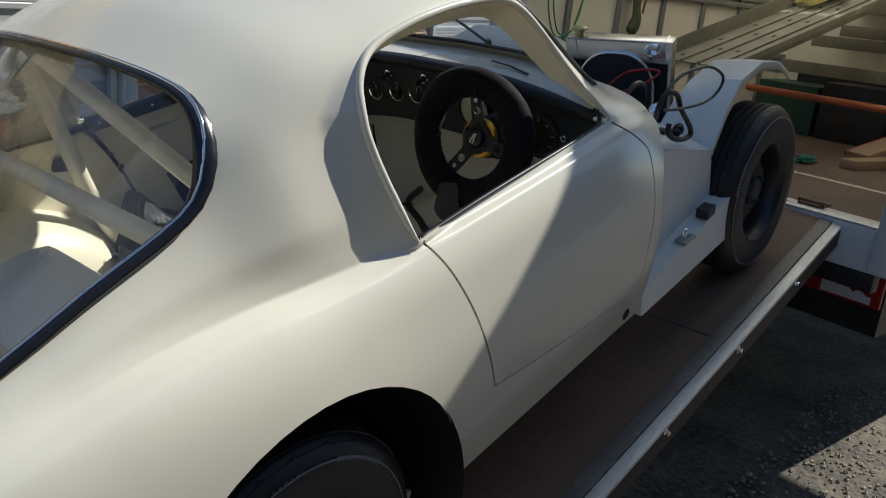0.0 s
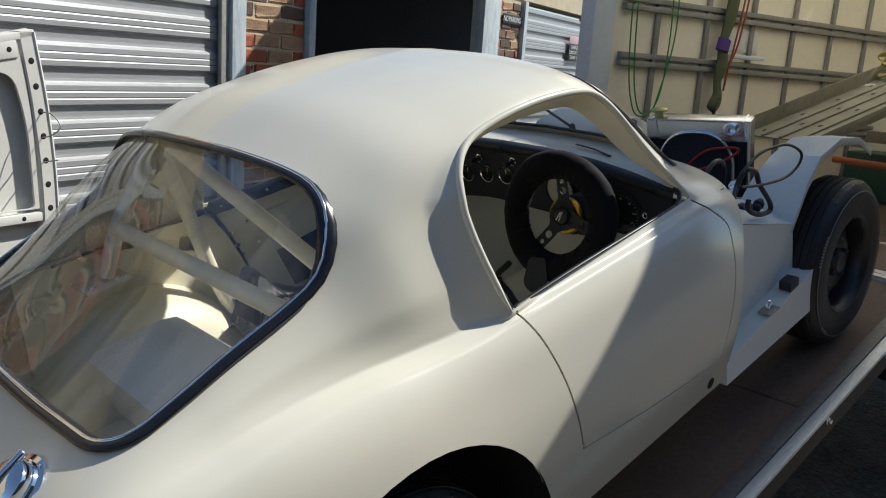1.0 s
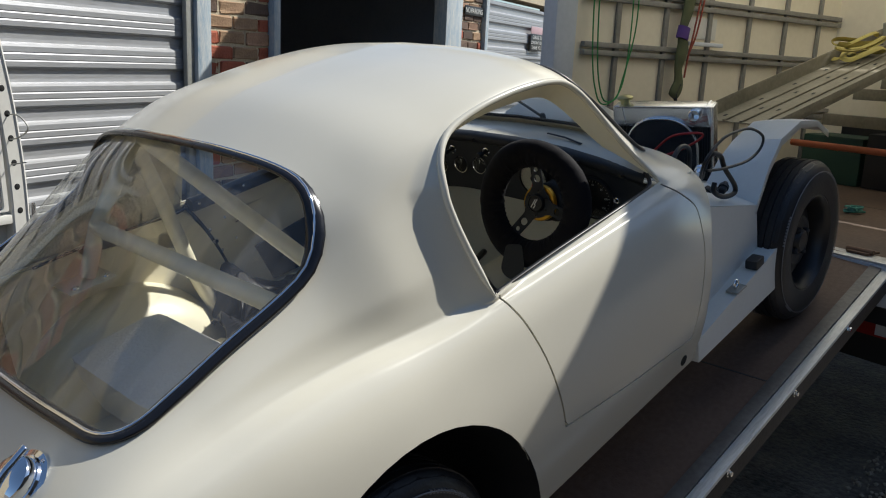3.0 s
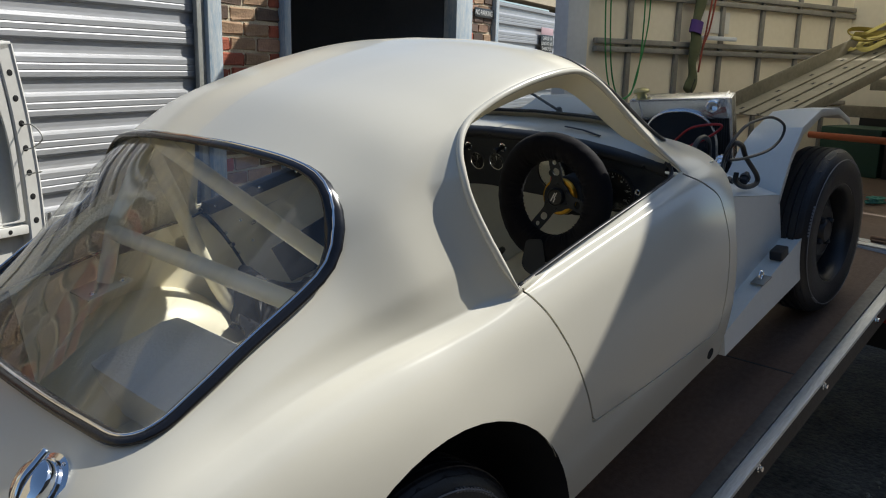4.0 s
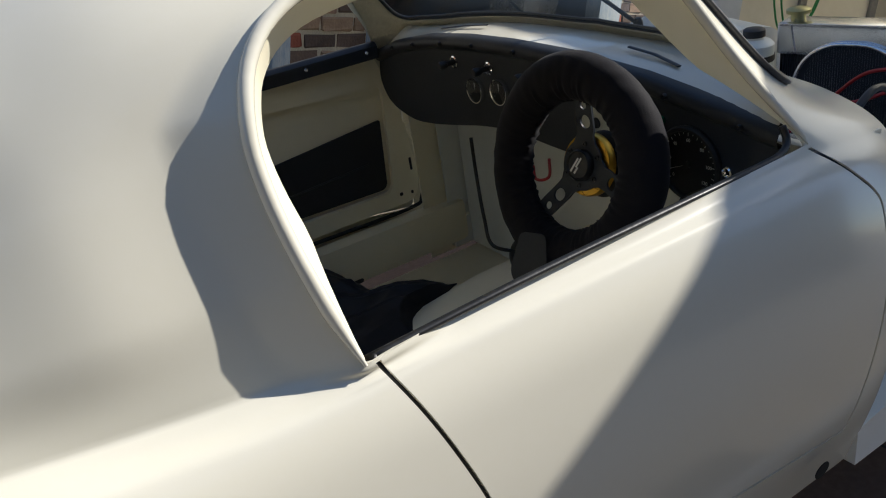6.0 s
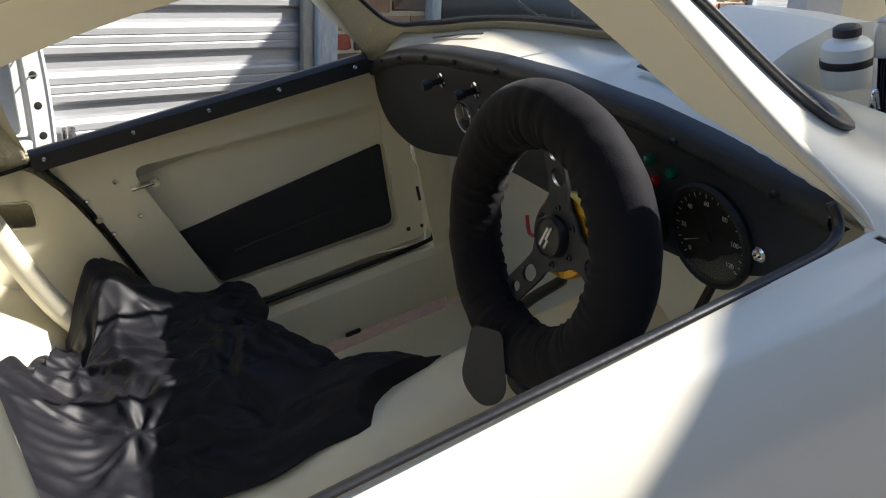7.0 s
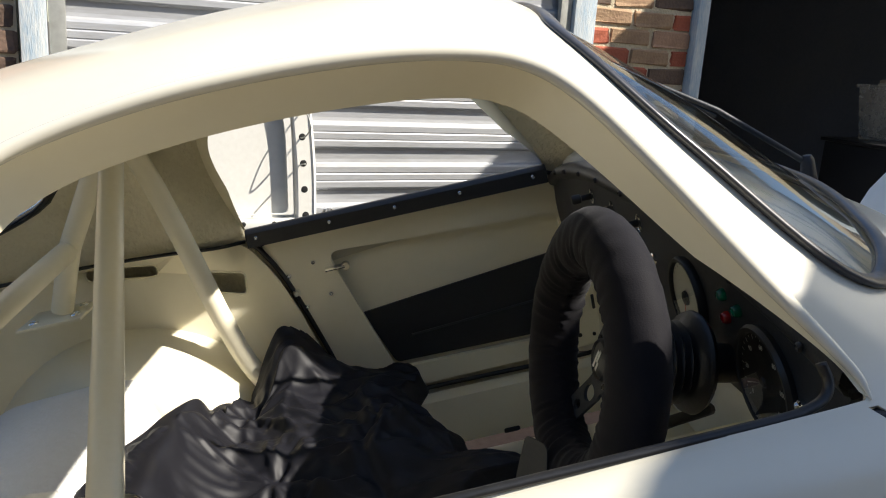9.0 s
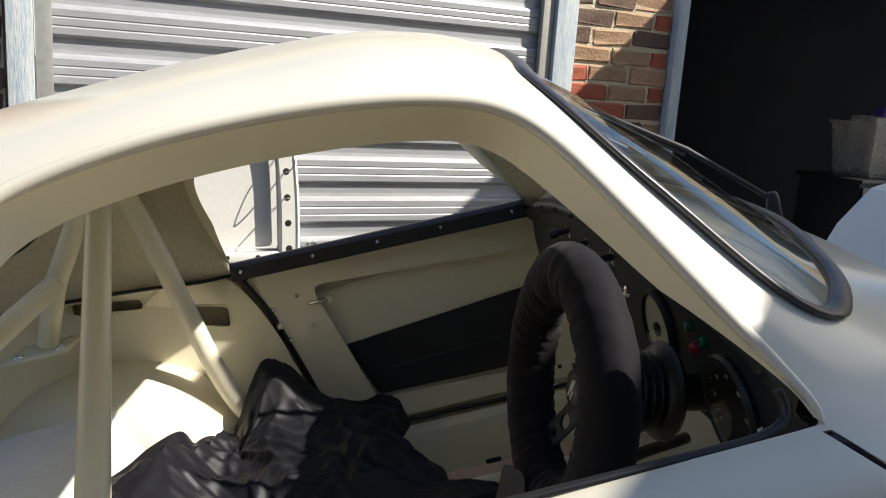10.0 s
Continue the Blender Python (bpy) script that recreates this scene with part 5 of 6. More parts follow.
for k in range(40):
    y = -.117 + k * .006
    o = len(V)
    V += [rad_m @ Vector(p) for p in ((-.0525, y, .052), (-.0565, y + .0011, .052), (-.0525, y + .0022, .052))]
    top = .236 - .55 * max(0, abs(y) - .04) - 4.5 * max(0, abs(y) - .085) ** 1.5 * 3
    V += [rad_m @ Vector(p) for p in ((-.0525, y, top), (-.0565, y + .0011, top), (-.0525, y + .0022, top))]
    F += [(o, o + 1, o + 4, o + 3), (o + 1, o + 2, o + 5, o + 4)]
tagged(part("shroud_fin", (V, F), ALLOY, rad, smooth=False), kind="stuff")
for y in (-.165, .150):
    part("tank_weld", tube([rad_m @ Vector((-.0455, y - .012, .215)), rad_m @ Vector((-.0455, y, .28)), rad_m @ Vector((-.02, y, .2865)), rad_m @ Vector((.03, y, .2865))], .003, 6), ALLOY, rad)
part("outlet_pipe", moved(lathe([(.022, 0), (.022, .03), (.024, .032), (.024, .038), (.019, .040), (.019, .0)], 24), rad_m @ pose(-.045, -.13, .255, 0, -80, 0)), ALLOY, rad, sharp=35)
rcap = part("radiator_cap", moved(lathe([(.018, 0), (.018, .014), (.030, .016), (.030, .024), (.022, .028), (0, .029)], 24), rad_m @ pose(0, .15, .285)), worn("yellowed_brass", (.55, .50, .22), (.42, .38, .2), .35, .8), rad, "brassy pressure cap", sharp=35)
def hose(pts, r, mat, label, name="hose", steps=10):
    return part(name, tube(smooth_path(pts, steps), r, 8), mat, car, label, sharp=180)


WIRE_RED = principled("red_cable", (.35, .015, .02), .45)
hose([(1.56, -.46, .60), (1.401, -0.555, 0.753), (1.512, -0.555, 0.795), (1.621, -0.555, 0.790), (1.717, -0.555, 0.767), (1.797, -0.555, 0.717), (1.775, -0.555, 0.682), (1.685, -0.555, 0.673), (1.534, -0.555, 0.700), (1.418, -0.555, 0.732)], .0045, RUBBER, "looped black brake hose")
hose([(1.56, -.45, .60), (1.453, -0.545, 0.760), (1.523, -0.545, 0.743), (1.554, -0.545, 0.692), (1.621, -0.545, 0.613), (1.615, -0.545, 0.587), (1.539, -0.545, 0.605), (1.484, -0.545, 0.643), (1.490, -0.545, 0.669)], .0078, RUBBER, "thick black taped loom")
hose([(1.46, -.36, .60), (1.56, -.35, .66), (1.66, -.34, .70), (1.74, -.33, .66), (1.76, -.31, .54)], .008, RUBBER, "black hose")
for p, m_ in (((1.62, -.45, .575), RUBBER), ((1.66, -.455, .560), BLACK_METAL), ((1.60, -.44, .655), CHROME), ((1.70, -.47, .565), BLACK_METAL)):
    part("cable_gland", moved(lathe([(0, -.022), (.010, -.022), (.013, -.018), (.013, -.004), (.017, -.003), (.017, .008), (.011, .010), (.009, .024), (0, .024)], 12), pose(*p, 20, 70, 30)), m_, car, "cable gland on the loom", sharp=30)
hose([(1.95, -.02, .46), (1.93, -.07, .55), (1.93, -.099, .588), (1.93, -.162, .638), (1.93, -.251, .658), (1.93, -.280, .652), (1.92, -.252, .625), (1.90, -.185, .588), (1.86, -.11, .56), (1.80, -.04, .50)], .0045, WIRE_RED, "red battery cable", "cable")
hose([(1.95, -.02, .44), (1.80, -.10, .60), (1.72, -.22, .64), (1.62, -.28, .58)], .004, GREY_PLASTIC, "grey wire", "cable")
hose([(1.94, .10, .46), (1.90, .06, .56), (1.905, .055, .60), (1.91, .05, .56)], .005, CHROME, "bright bent pipe", "pipe")
part("master_cylinder", boxed(1.33, 1.43, -.47, -.38, .55, .60, .012), BLACK_METAL, car, "black pedal box cylinder")
bottle = part("reservoir", lathe([(0, 0), (.050, 0), (.054, .01), (.054, .09), (.045, .10), (.026, .105), (.026, .115)], 28, pose(2.08, .27, .53)), principled("cloudy_plastic", (.72, .74, .70), .4), car, "cloudy plastic header bottle", sharp=40)
part("reservoir_cap", lathe([(.030, .112), (.030, .130), (.024, .134), (0, .134)], 24, pose(2.08, .27, .53)), BLACK_VINYL, bottle, sharp=40)
part("bottle_strap", lathe([(.0555, .045), (.0565, .048), (.0565, .060), (.0555, .063)], 28, pose(2.08, .27, .53)), RUBBER, bottle)

# ---- wipers and small trims
for y0, y1 in ((.30, .24), (-.05, .02)):
    p0 = Vector((1.325, y0, roof_z(1.325, y0) + .030))
    p1 = Vector((1.11, y1, roof_z(1.11, y1) + .014))
    arm = part("wiper_arm", tube([p0, p0.lerp(p1, .5) + Vector((0, 0, .012)), p1], .0042, 8), BLACK_VINYL, car, "black wiper arm", sharp=60)
    part("wiper_blade", tube([p1 + (p0 - p1) * .45 + Vector((.01, 0, -.004)), p1 + Vector((0, 0, -.004)), p1 + (p1 - p0) * .10 + Vector((0, 0, -.006))], .005, 6), RUBBER, arm)
    part("wiper_boss", moved(lathe([(.012, -.030), (.010, -.004), (.009, .006), (.006, .012), (0, .013)], 16), Matrix.Translation(p0)), BLACK_VINYL, arm, sharp=40)
hose([(1.20, -.53, .60), (1.16, -.50, .52), (1.10, -.47, .42), (1.05, -.45, .30)], .005, RUBBER, "black wiring loom", "loom")
hose([(1.065, .20, .67), (1.06, .19, .58), (1.04, .15, .50), (1.02, .10, .46), (1.06, .06, .44)], .004, RUBBER, "black wiring loom", "loom")
hose([(1.07, -.06, .68), (1.05, -.08, .655), (1.05, -.04, .64), (1.06, -.02, .66)], .003, WIRE_RED, "red and white wires", "loom")
hose([(1.22, .18, .40), (1.08, .10, .43), (1.00, -.02, .44), (.96, -.12, .43), (1.10, -.20, .36)], .011, RUBBER, "black wiring bundle on the tunnel", "loom")
for y in (-.24, -.33, -.42):
    pd = part("pedal", boxed(1.13, 1.14, y - .025, y + .025, .34, .41, .004), BLACK_METAL, car, "black pedal")
    part("pedal_arm", tube([(1.14, y, .40), (1.18, y, .52), (1.25, y, .60)], .007, 8), BLACK_METAL, pd)

# ---------------------------------------------------------------- inside the truck
def truck_thing(name, bm, mat, label, category, smooth=True, sharp=40.0, group=""):
    ob = part(name, bm, mat, None, "", smooth, sharp)
    ob.matrix_basis = TRUCK
    return tagged(ob, label, category, group)


# black stands for the shaded gap below the sill
truck_part("under_beam", boxed(-0.06, -0.004, TYR, TYL, -0.235, -0.165, 0.006), BLACK_METAL, "rear cross beam coloured black for the shaded gap")
# plain black box fills in the shadow under the floor
truck_part("chassis", boxed(0.15, TL, -0.95, 0.95, -0.46, -0.105), BLACK_METAL, "underbody box coloured black for the shadow under the truck")
truck_part("mudguard", boxed(-0.04, -0.005, -1.16, -1.075, -0.42, -0.20, 0.006), TRUCK_WHITE, "white side skirt")
tail = truck_part("tail_board", boxed(0.07, 0.09, -0.965, -0.55, -0.325, -0.195, 0.004), RED, "red and white rear marker board")
V, F = [], []
for k in range(12):
    V += [Vector((0.0685, -0.93 + k * 0.018, -0.315)), Vector((0.0685, -0.93 + k * 0.018, -0.285 + 0.03 * noise.noise(Vector((k * .6, 2, 0))) + 0.003 * k))]
part("white_flash", (V, [(i * 2, i * 2 + 2, i * 2 + 3, i * 2 + 1) for i in range(11)]), TRUCK_WHITE, tail, "worn white flash", smooth=False)
hinge = truck_part("hinge", boxed(-0.01, 0.09, -0.69, -0.60, 0.013, 0.024, 0.004), worn("rusty_steel", (.16, .10, .07), (.28, .16, .09), .7, .5, bump=.4), "rusty floor hinge")
part("hinge_pin", tube([(.015, -.70, .026), (.015, -.59, .026)], .011, 10), hinge.data.materials[0], hinge)
truck_part("door_handle", tube(smooth_path([(-.112, 1.20, 1.42), (-.125, 1.20, 1.36), (-.125, 1.195, 1.18), (-.112, 1.19, 1.12)], 6), .012, 8), BLACK_VINYL, "black grab handle on the post")
truck_part("floor_joint", boxed(1.37, 1.375, TYR + .01, TYL - .01, -.002, .0012), BLACK_METAL)

# inclined galvanised car track with punched slots
d = Vector((.962, .02, .272)).normalized()
w = Vector((.0, -1.0, .0))
u = d.cross(w).normalized()
if u.z < 0:
    u = -u
TR = Matrix((d, -w, u)).transposed().to_4x4()
TR.translation = Vector((.38, .44, .46))
track = thing("car_track", "inclined galvanised steel wheel track with punched slots", "ramp track", TRUCK @ TR)
TLN, TW = 2.15, .42
part("track_bed", boxed(0, TLN, -TW, 0, -.004, 0), TRACK, track)
for y, h in ((-.006, .075), (-TW, .035)):
    part("track_flange", boxed(0, TLN, y, y + .006, -.02, h, .002), TRACK, track)
for y in (-.11, -.21, -.31):
    part("track_rib", boxed(0, TLN, y - .008, y + .008, .0005, .010, .003), TRACK, track, "raised rib")
DARK = principled("dark_void", (.01, .01, .01), .9)
for i in range(13):
    for y in (-.055, -.16, -.26, -.365):
        if (i + int(y * 100)) % 2:
            part("track_slot", boxed(.08 + i * .16, .11 + i * .16, y - .007, y + .007, .0003, .0012), DARK, track)
strap_mat = worn("yellow_webbing", (.45, .36, .08), (.30, .25, .10), .8, coarse=20, fine=200, bump=.4)
heap = []
for k in range(7):
    c = Vector((1.35 + .10 * math.cos(k * 1.9), -.10 + .06 * math.sin(k * 2.3), .03 + .012 * k))
    heap.append(tube(smooth_path([c + Vector((.11 * math.cos(a + k), .08 * math.sin(a * 1.0 + k * .7), .02 * math.sin(a * 2 + k))) for a in np.linspace(0, 5.2, 8)], 5), .018, 6, flat=.25))
straps = thing("ratchet_straps", "heap of dirty yellow ratchet straps on the wheel track", "straps", TRUCK @ TR)
for h_ in heap:
    part("strap", h_, strap_mat, straps, sharp=60)
clamp = part("winch_clamp", joined(tube([(1.62, -.12, .04), (1.62, -.12, .13), (1.74, -.16, .15), (1.84, -.18, .06)], .028, 8), moved(lathe([(.05, -.05), (.055, 0), (.05, .05), (0, .05)], 20), pose(1.72, -.12, .07, 90, 0, 0))), GALV, None, sharp=40)
clamp.matrix_basis = TRUCK @ TR
tagged(clamp, "grey steel winch clamp on the wheel track", "clamp")

# cross beams towards the front of the truck, load bar, things on the floor
for x, z, y0, y1 in ((2.05, .395, -.965, .74), (2.40, .565, -.965, .74), (2.60, .645, -.965, .66), (2.66, .80, -.965, .60)):
    truck_thing("cross_beam", boxed(x, x + .07, y0, y1, z, z + .075, .004), TRACK, "dirty galvanised steel cross beam inside the truck", "beam", group="cross beams")
truck_thing("load_bar", tube([(1.66, -.965, .285), (1.66, .70, .29)], .021, 14), ORANGE, "orange oxide painted steel load bar", "bar", sharp=180)
GREEN_BOX = worn("green_crate", (.02, .06, .038), (.012, .04, .025), .6)
for x, y, w_, d_, h_, m_, l_ in ((2.12, -.70, .48, .34, .33, GREEN_BOX, "dark green plastic crate"), (2.16, -.22, .42, .36, .30, BLACK_VINYL, "black tool box"), (2.14, .24, .44, .34, .36, BLACK_METAL, "black storage box"),
                                 (2.15, .70, .42, .34, .32, GREEN_BOX, "dark green plastic crate"), (2.52, -.45, .9, .2, .52, BLACK_VINYL, "black storage box"), (2.52, .45, .8, .2, .44, BLACK_METAL, "black storage box")):
    truck_thing("storage_crate", boxed(x, x + d_, y - w_ / 2, y + w_ / 2, 0, h_, .015), m_, l_ + " on the truck floor", "crate", group="crates")
wood = worn("pale_offcut", (.34, .22, .13), (.24, .15, .09), .75, coarse=8, fine=60, bump=.3, stretch=(.5, 4, 4))
b1 = truck_thing("timber_block", boxed(-.16, .22, -.045, .045, 0, .05, .006, pose(1.32, -.26, .0, 0, 0, -8)), wood, "worn timber chock on the truck floor", "timber")
b2 = truck_thing("timber_board", boxed(-.3, .45, -.07, .07, 0, .03, .004, pose(1.72, -.22, .10, 0, -14, -12)), wood, "pale board with a red edge leaning on the floor", "timber")
part("red_edge", boxed(-.3, .45, .0705, .078, .0, .03, .002, pose(1.72, -.22, .10, 0, -14, -12)), RED, b2)
rope = []
for k in range(5):
    rope.append(tube(smooth_path([Vector((1.06 + .05 * math.cos(a * 1.3 + k), -.07 + .035 * math.sin(a + 2 * k), .012 + .006 * k)) for a in np.linspace(0, 6, 8)], 4), .006, 6))
truck_thing("rope_tangle", joined(*rope), worn("teal_rope", (.05, .22, .18), (.10, .30, .24), .8), "small tangle of teal rope on the floor", "rope", sharp=180)

# hangings on the truck's left wall
Y = TYL - .05
olive = worn("olive_canvas", (.10, .11, .05), (.06, .07, .035), .85, coarse=14, fine=120, bump=.5)
pts = [(.86, .545), (.90, .62), (.885, .72), (.905, .84), (.885, .93), (.93, 1.12), (.955, 1.5), (.96, 1.9)]
sl = smooth_path([(x, Y - .02, z) for x, z in pts], 5)
sling = truck_thing("canvas_sling", tube(sl, [.040 + .008 * math.sin(i * .55) for i in range(len(sl))], 14, flat=.45, up=(0, 1, 0)), olive, "hanging bundle of olive canvas slings", "sling", sharp=180)
part("purple_band", tube([(.885, Y - .022, .89), (.90, Y - .022, .96)], .05, 14, flat=.55, up=(0, 1, 0)), worn("purple_webbing", (.09, .04, .22), (.06, .03, .15), .8), sling, "purple webbing band")
part("black_tail", tube([(.885, Y - .03, .50), (.87, Y - .03, .56), (.90, Y - .03, .62)], .014, 6, flat=.3), BLACK_VINYL, sling)
for k, (x, dx) in enumerate(((.42, .03), (.46, -.02))):
    truck_thing("green_cord", tube(smooth_path([(x + dx, Y, 2.0), (x, Y - .01, 1.4), (x + .01, Y - .02, .95), (x - .03 - .05 * k, Y - .03, .62), (x - .14, Y - .04, .50 + .02 * k), (x - .24, Y - .03, .55), (x - .30, Y - .02, .9), (x - .31, Y, 1.9)], 8), .0042, 6), GREEN_ROPE, "hanging bright green cord", "cord", sharp=180, group="cords")
for k in range(2):
    truck_thing("red_cord", tube(smooth_path([(1.10 + .035 * k, Y, 2.0), (1.06 + .035 * k, Y - .01, 1.3), (1.00 + .03 * k, Y - .02, .95), (.97, Y - .02, .80), (.95, Y - .02, .66)], 8), .006, 6), worn("red_cord_" + "ab"[k], (.30, .06, .03), (.2, .04, .03), .7), "hanging rust red cord", "cord", sharp=180, group="cords")
truck_thing("wall_bracket", boxed(.98, 1.32, TYL - .06, TYL - .036, .855, .88, .006), TRUCK_WHITE, "pale bracket on the truck wall", "bracket")
truck_thing("wall_notice", boxed(1.02, 1.30, TYL - .006, TYL - .0015, .90, 1.03, .001), WHITE_PANEL, "faded blank notice on the truck wall", "notice")

# unseen board added left of the truck's rear top edge to shade the garage front
canopy = truck_thing("canopy", boxed(-.10, 2.2, TYL + .06, 3.0, TH, TH + .055, .004), TRUCK_WHITE, "unseen white board added beside the truck roof to shade the garages", "canopy")
part("sun_blocker_post", tube([(2.0, 2.95, -1.0), (2.0, 2.95, TH)], .02, 10), GALV, canopy)

# ---------------------------------------------------------------- white bonnet panel against the roller door
panel = thing("bonnet_panel", "white bonnet panel standing on end against the roller door", "car panel", WALL @ pose(0, -.075, 0))
skin = rounded([(-2.25, .0), (-1.30, .0), (-1.282, .95), (-1.31, 1.37), (-1.364, 1.731), (-1.81, 1.636), (-2.25, 1.50)], [.01, .01, .3, .3, .01, .3, .05], 4)
part("skin", plate([tuple(p) for p in skin], .004, lambda u_, v_, w_: Vector((u_, .02 - w_, v_))), WHITE_PANEL, panel, smooth=False)
fl = [(-1.290, .02, 0), (-1.282, .95, 0), (-1.31, 1.37, 0), (-1.366, 1.715, 0)]
fl = smooth_path(fl, 10)
V, F = [], []
for p in fl:
    for dx, dy in ((0, .016), (0, -.034), (-.010, -.040), (-.016, -.034), (-.072, -.034), (-.078, -.028), (-.078, .016)):
        V.append(Vector((p.x + dx, dy, p.y)))
F = [(i * 7 + j, (i + 1) * 7 + j, (i + 1) * 7 + j + 1, i * 7 + j + 1) for i in range(len(fl) - 1) for j in range(6)]
flange = part("edge_flange", (V, F), WHITE_PANEL, panel, "perforated pressed edge flange", sharp=30)
for k in range(15):
    z = 1.60 - k * .1035
    x = float(np.interp(z, [.02, .95, 1.37, 1.715], [-1.290, -1.282, -1.31, -1.366])) - .042
    part("flange_hole", moved(lathe([(.0135, 0), (.0125, .0006), (0, .0006)], 18), pose(x, -.0345, z, 90, 0, 0)), DARK, flange, "dark round hole")
part("wire_loop", tube(smooth_path([(-1.352, -.034, 1.39), (-1.348, -.09, 1.388), (-1.340, -.130, 1.352), (-1.342, -.128, 1.325), (-1.348, -.08, 1.295), (-1.354, -.034, 1.285)], 6), .003, 6), GALV, panel, "bent wire hooked through the flange")
part("wire_tail", tube(smooth_path([(-1.354, -.036, 1.18), (-1.365, -.09, 1.19), (-1.36, -.14, 1.20)], 5), .003, 6), GALV, panel)
frame_out = [tuple(p) for p in rounded([(-2.25, .98), (-1.372, .98), (-1.39, 1.37), (-1.44, 1.70), (-1.81, 1.62), (-2.25, 1.48)], [.01, .01, .3, .03, .3, .05], 4)]
frame_in = [tuple(p) for p in rounded([(-2.22, .984), (-1.392, .984), (-1.412, 1.34), (-1.470, 1.555), (-1.63, 1.545), (-2.22, 1.34)], [.03, .03, .3, .09, .12, .03], 6)]
part("inner_frame", frame_plate(frame_out, frame_in, .012, lambda u_, v_, w_: Vector((u_, -.014 - w_, v_))), WHITE_PANEL, panel, "pressed inner frame with a rounded opening", sharp=30)
gus_ = part("gusset", boxed(-.075, .075, -.034, -.027, -.035, .035, .006, pose(-1.52, 0, 1.635, 0, -10, 0)), WHITE_PANEL, panel, "small raised gusset")
for dx in (-.035, .035):
    part("gusset_hole", moved(lathe([(.011, 0), (.010, .0006), (0, .0006)], 16), pose(-1.52 + dx, -.0345, 1.635 + dx * .17, 90, 0, 0)), DARK, gus_)
part("top_flange", boxed(-.44, 0, -.034, .016, -.030, .0, .005, pose(-1.372, 0, 1.727, 0, -12, 0)), WHITE_PANEL, panel)
part("cross_rib", boxed(-2.24, -1.36, -.030, .016, .925, .965, .008, pose(0, 0, 0, 0, 0, 0)), WHITE_PANEL, panel, "pressed cross rib")
for k in range(5):
    part("rib_hole", moved(lathe([(.010, 0), (.009, .0006), (0, .0006)], 14), pose(-1.45 - k * .12, -.0305, .945, 90, 0, 0)), DARK, panel)

# ---------------------------------------------------------------- signs, lock and garage contents
def wall_thing(name, bm, mat, label, category, smooth=True):
    ob = part(name, bm, mat, None, "", smooth)
    ob.matrix_basis = WALL
    return tagged(ob, label, category)


SIGN_BLACK = principled("sign_black", (.012, .012, .013), .4)
s1 = wall_thing("no_parking_sign", boxed(3.51, 3.96, -.012, -.004, 2.115, 2.20, .002), SIGN_BLACK, "black sign with white words on the brick pier", "sign")
word("NO", .068, pose(3.575, -.0125, 2.157, 90, 0, 0), WHITE_INK, s1)
word("PARKING", .068, pose(3.785, -.0125, 2.157, 90, 0, 0), WHITE_INK, s1)
s2 = wall_thing("garage_sign", boxed(5.40, 5.82, -.006, -.001, 1.84, 2.03, .002), SIGN_BLACK, "black and white notice on the roller door", "sign")
for text, size, x, z in (("GARAGE", .058, 5.575, 1.992), ("IN", .058, 5.752, 1.992), ("CONSTANT", .050, 5.545, 1.934), ("USE", .050, 5.745, 1.934), ("THANK", .058, 5.54, 1.876), ("YOU", .058, 5.725, 1.876)):
    word(text, size, pose(x, -.0068, z, 90, 0, 0), WHITE_INK, s2)
part("notice_head", boxed(5.40, 5.82, -.006, -.001, 2.032, 2.11, .002), worn("pink_sheet", (.62, .42, .44), (.55, .36, .38), .6, bump=.05), s2, "faded pink heading strip")
lock = wall_thing("door_lock", boxed(-1.235, -1.185, -.030, .012, .93, .985, .006), ALLOY, "grey lock handle on the roller door", "lock")
part("lock_lever", boxed(-1.222, -1.198, -.048, -.031, .90, .99, .004), ALLOY, lock)
arm_ = wall_thing("lifting_bracket", tube([(.655, .05, 1.60), (.70, .10, 1.78), (.80, .22, 2.02), (.95, .35, 2.3)], .022, 6, flat=.35), GALV, "grey steel lifting bracket of the garage door", "bracket")
tray = wall_thing("storage_cabinet", boxed(2.47, 3.14, .30, .78, 0.0, 1.215, .01), BLACK_VINYL, "dark cabinet in the open garage", "cabinet")
part("cabinet_top", boxed(2.45, 3.16, .27, .80, 1.216, 1.24, .006), BLACK_METAL, tray)
for x in (2.48, 2.81):
    door_ = part("cabinet_door", boxed(x, x + .315, .278, .298, .06, 1.19, .004), BLACK_METAL, tray)
    part("handle", boxed(x + (.27 if x < 2.6 else .03), x + (.285 if x < 2.6 else .045), .262, .277, .55, .68, .004), GALV, door_)
tub = thing("plastic_tub", "cloudy plastic tub of oddments on the cabinet", "tub", WALL @ pose(2.85, .52, 1.24))
CLOUDY = worn("cloudy_tub", (.66, .64, .58), (.52, .50, .45), .35, bump=.05)
V, F = [], []
for z, sx, sy in ((.0, .21, .14), (.34, .25, .17), (.34, .265, .185), (.36, .265, .185), (.36, .24, .16), (.02, .20, .13)):
    V += [Vector((a * sx, b * sy, z)) for a, b in ((-1, -1), (1, -1), (1, 1), (-1, 1))]
F = [(k * 4 + i, k * 4 + (i + 1) % 4, (k + 1) * 4 + (i + 1) % 4, (k + 1) * 4 + i) for k in range(5) for i in range(4)] + [(0, 3, 2, 1), (20, 21, 22, 23)]
CLOUDY.node_tree.nodes["Principled BSDF"].inputs["Alpha"].default_value = 0.35
part("tub_body", (V, F), CLOUDY, tub, smooth=False)
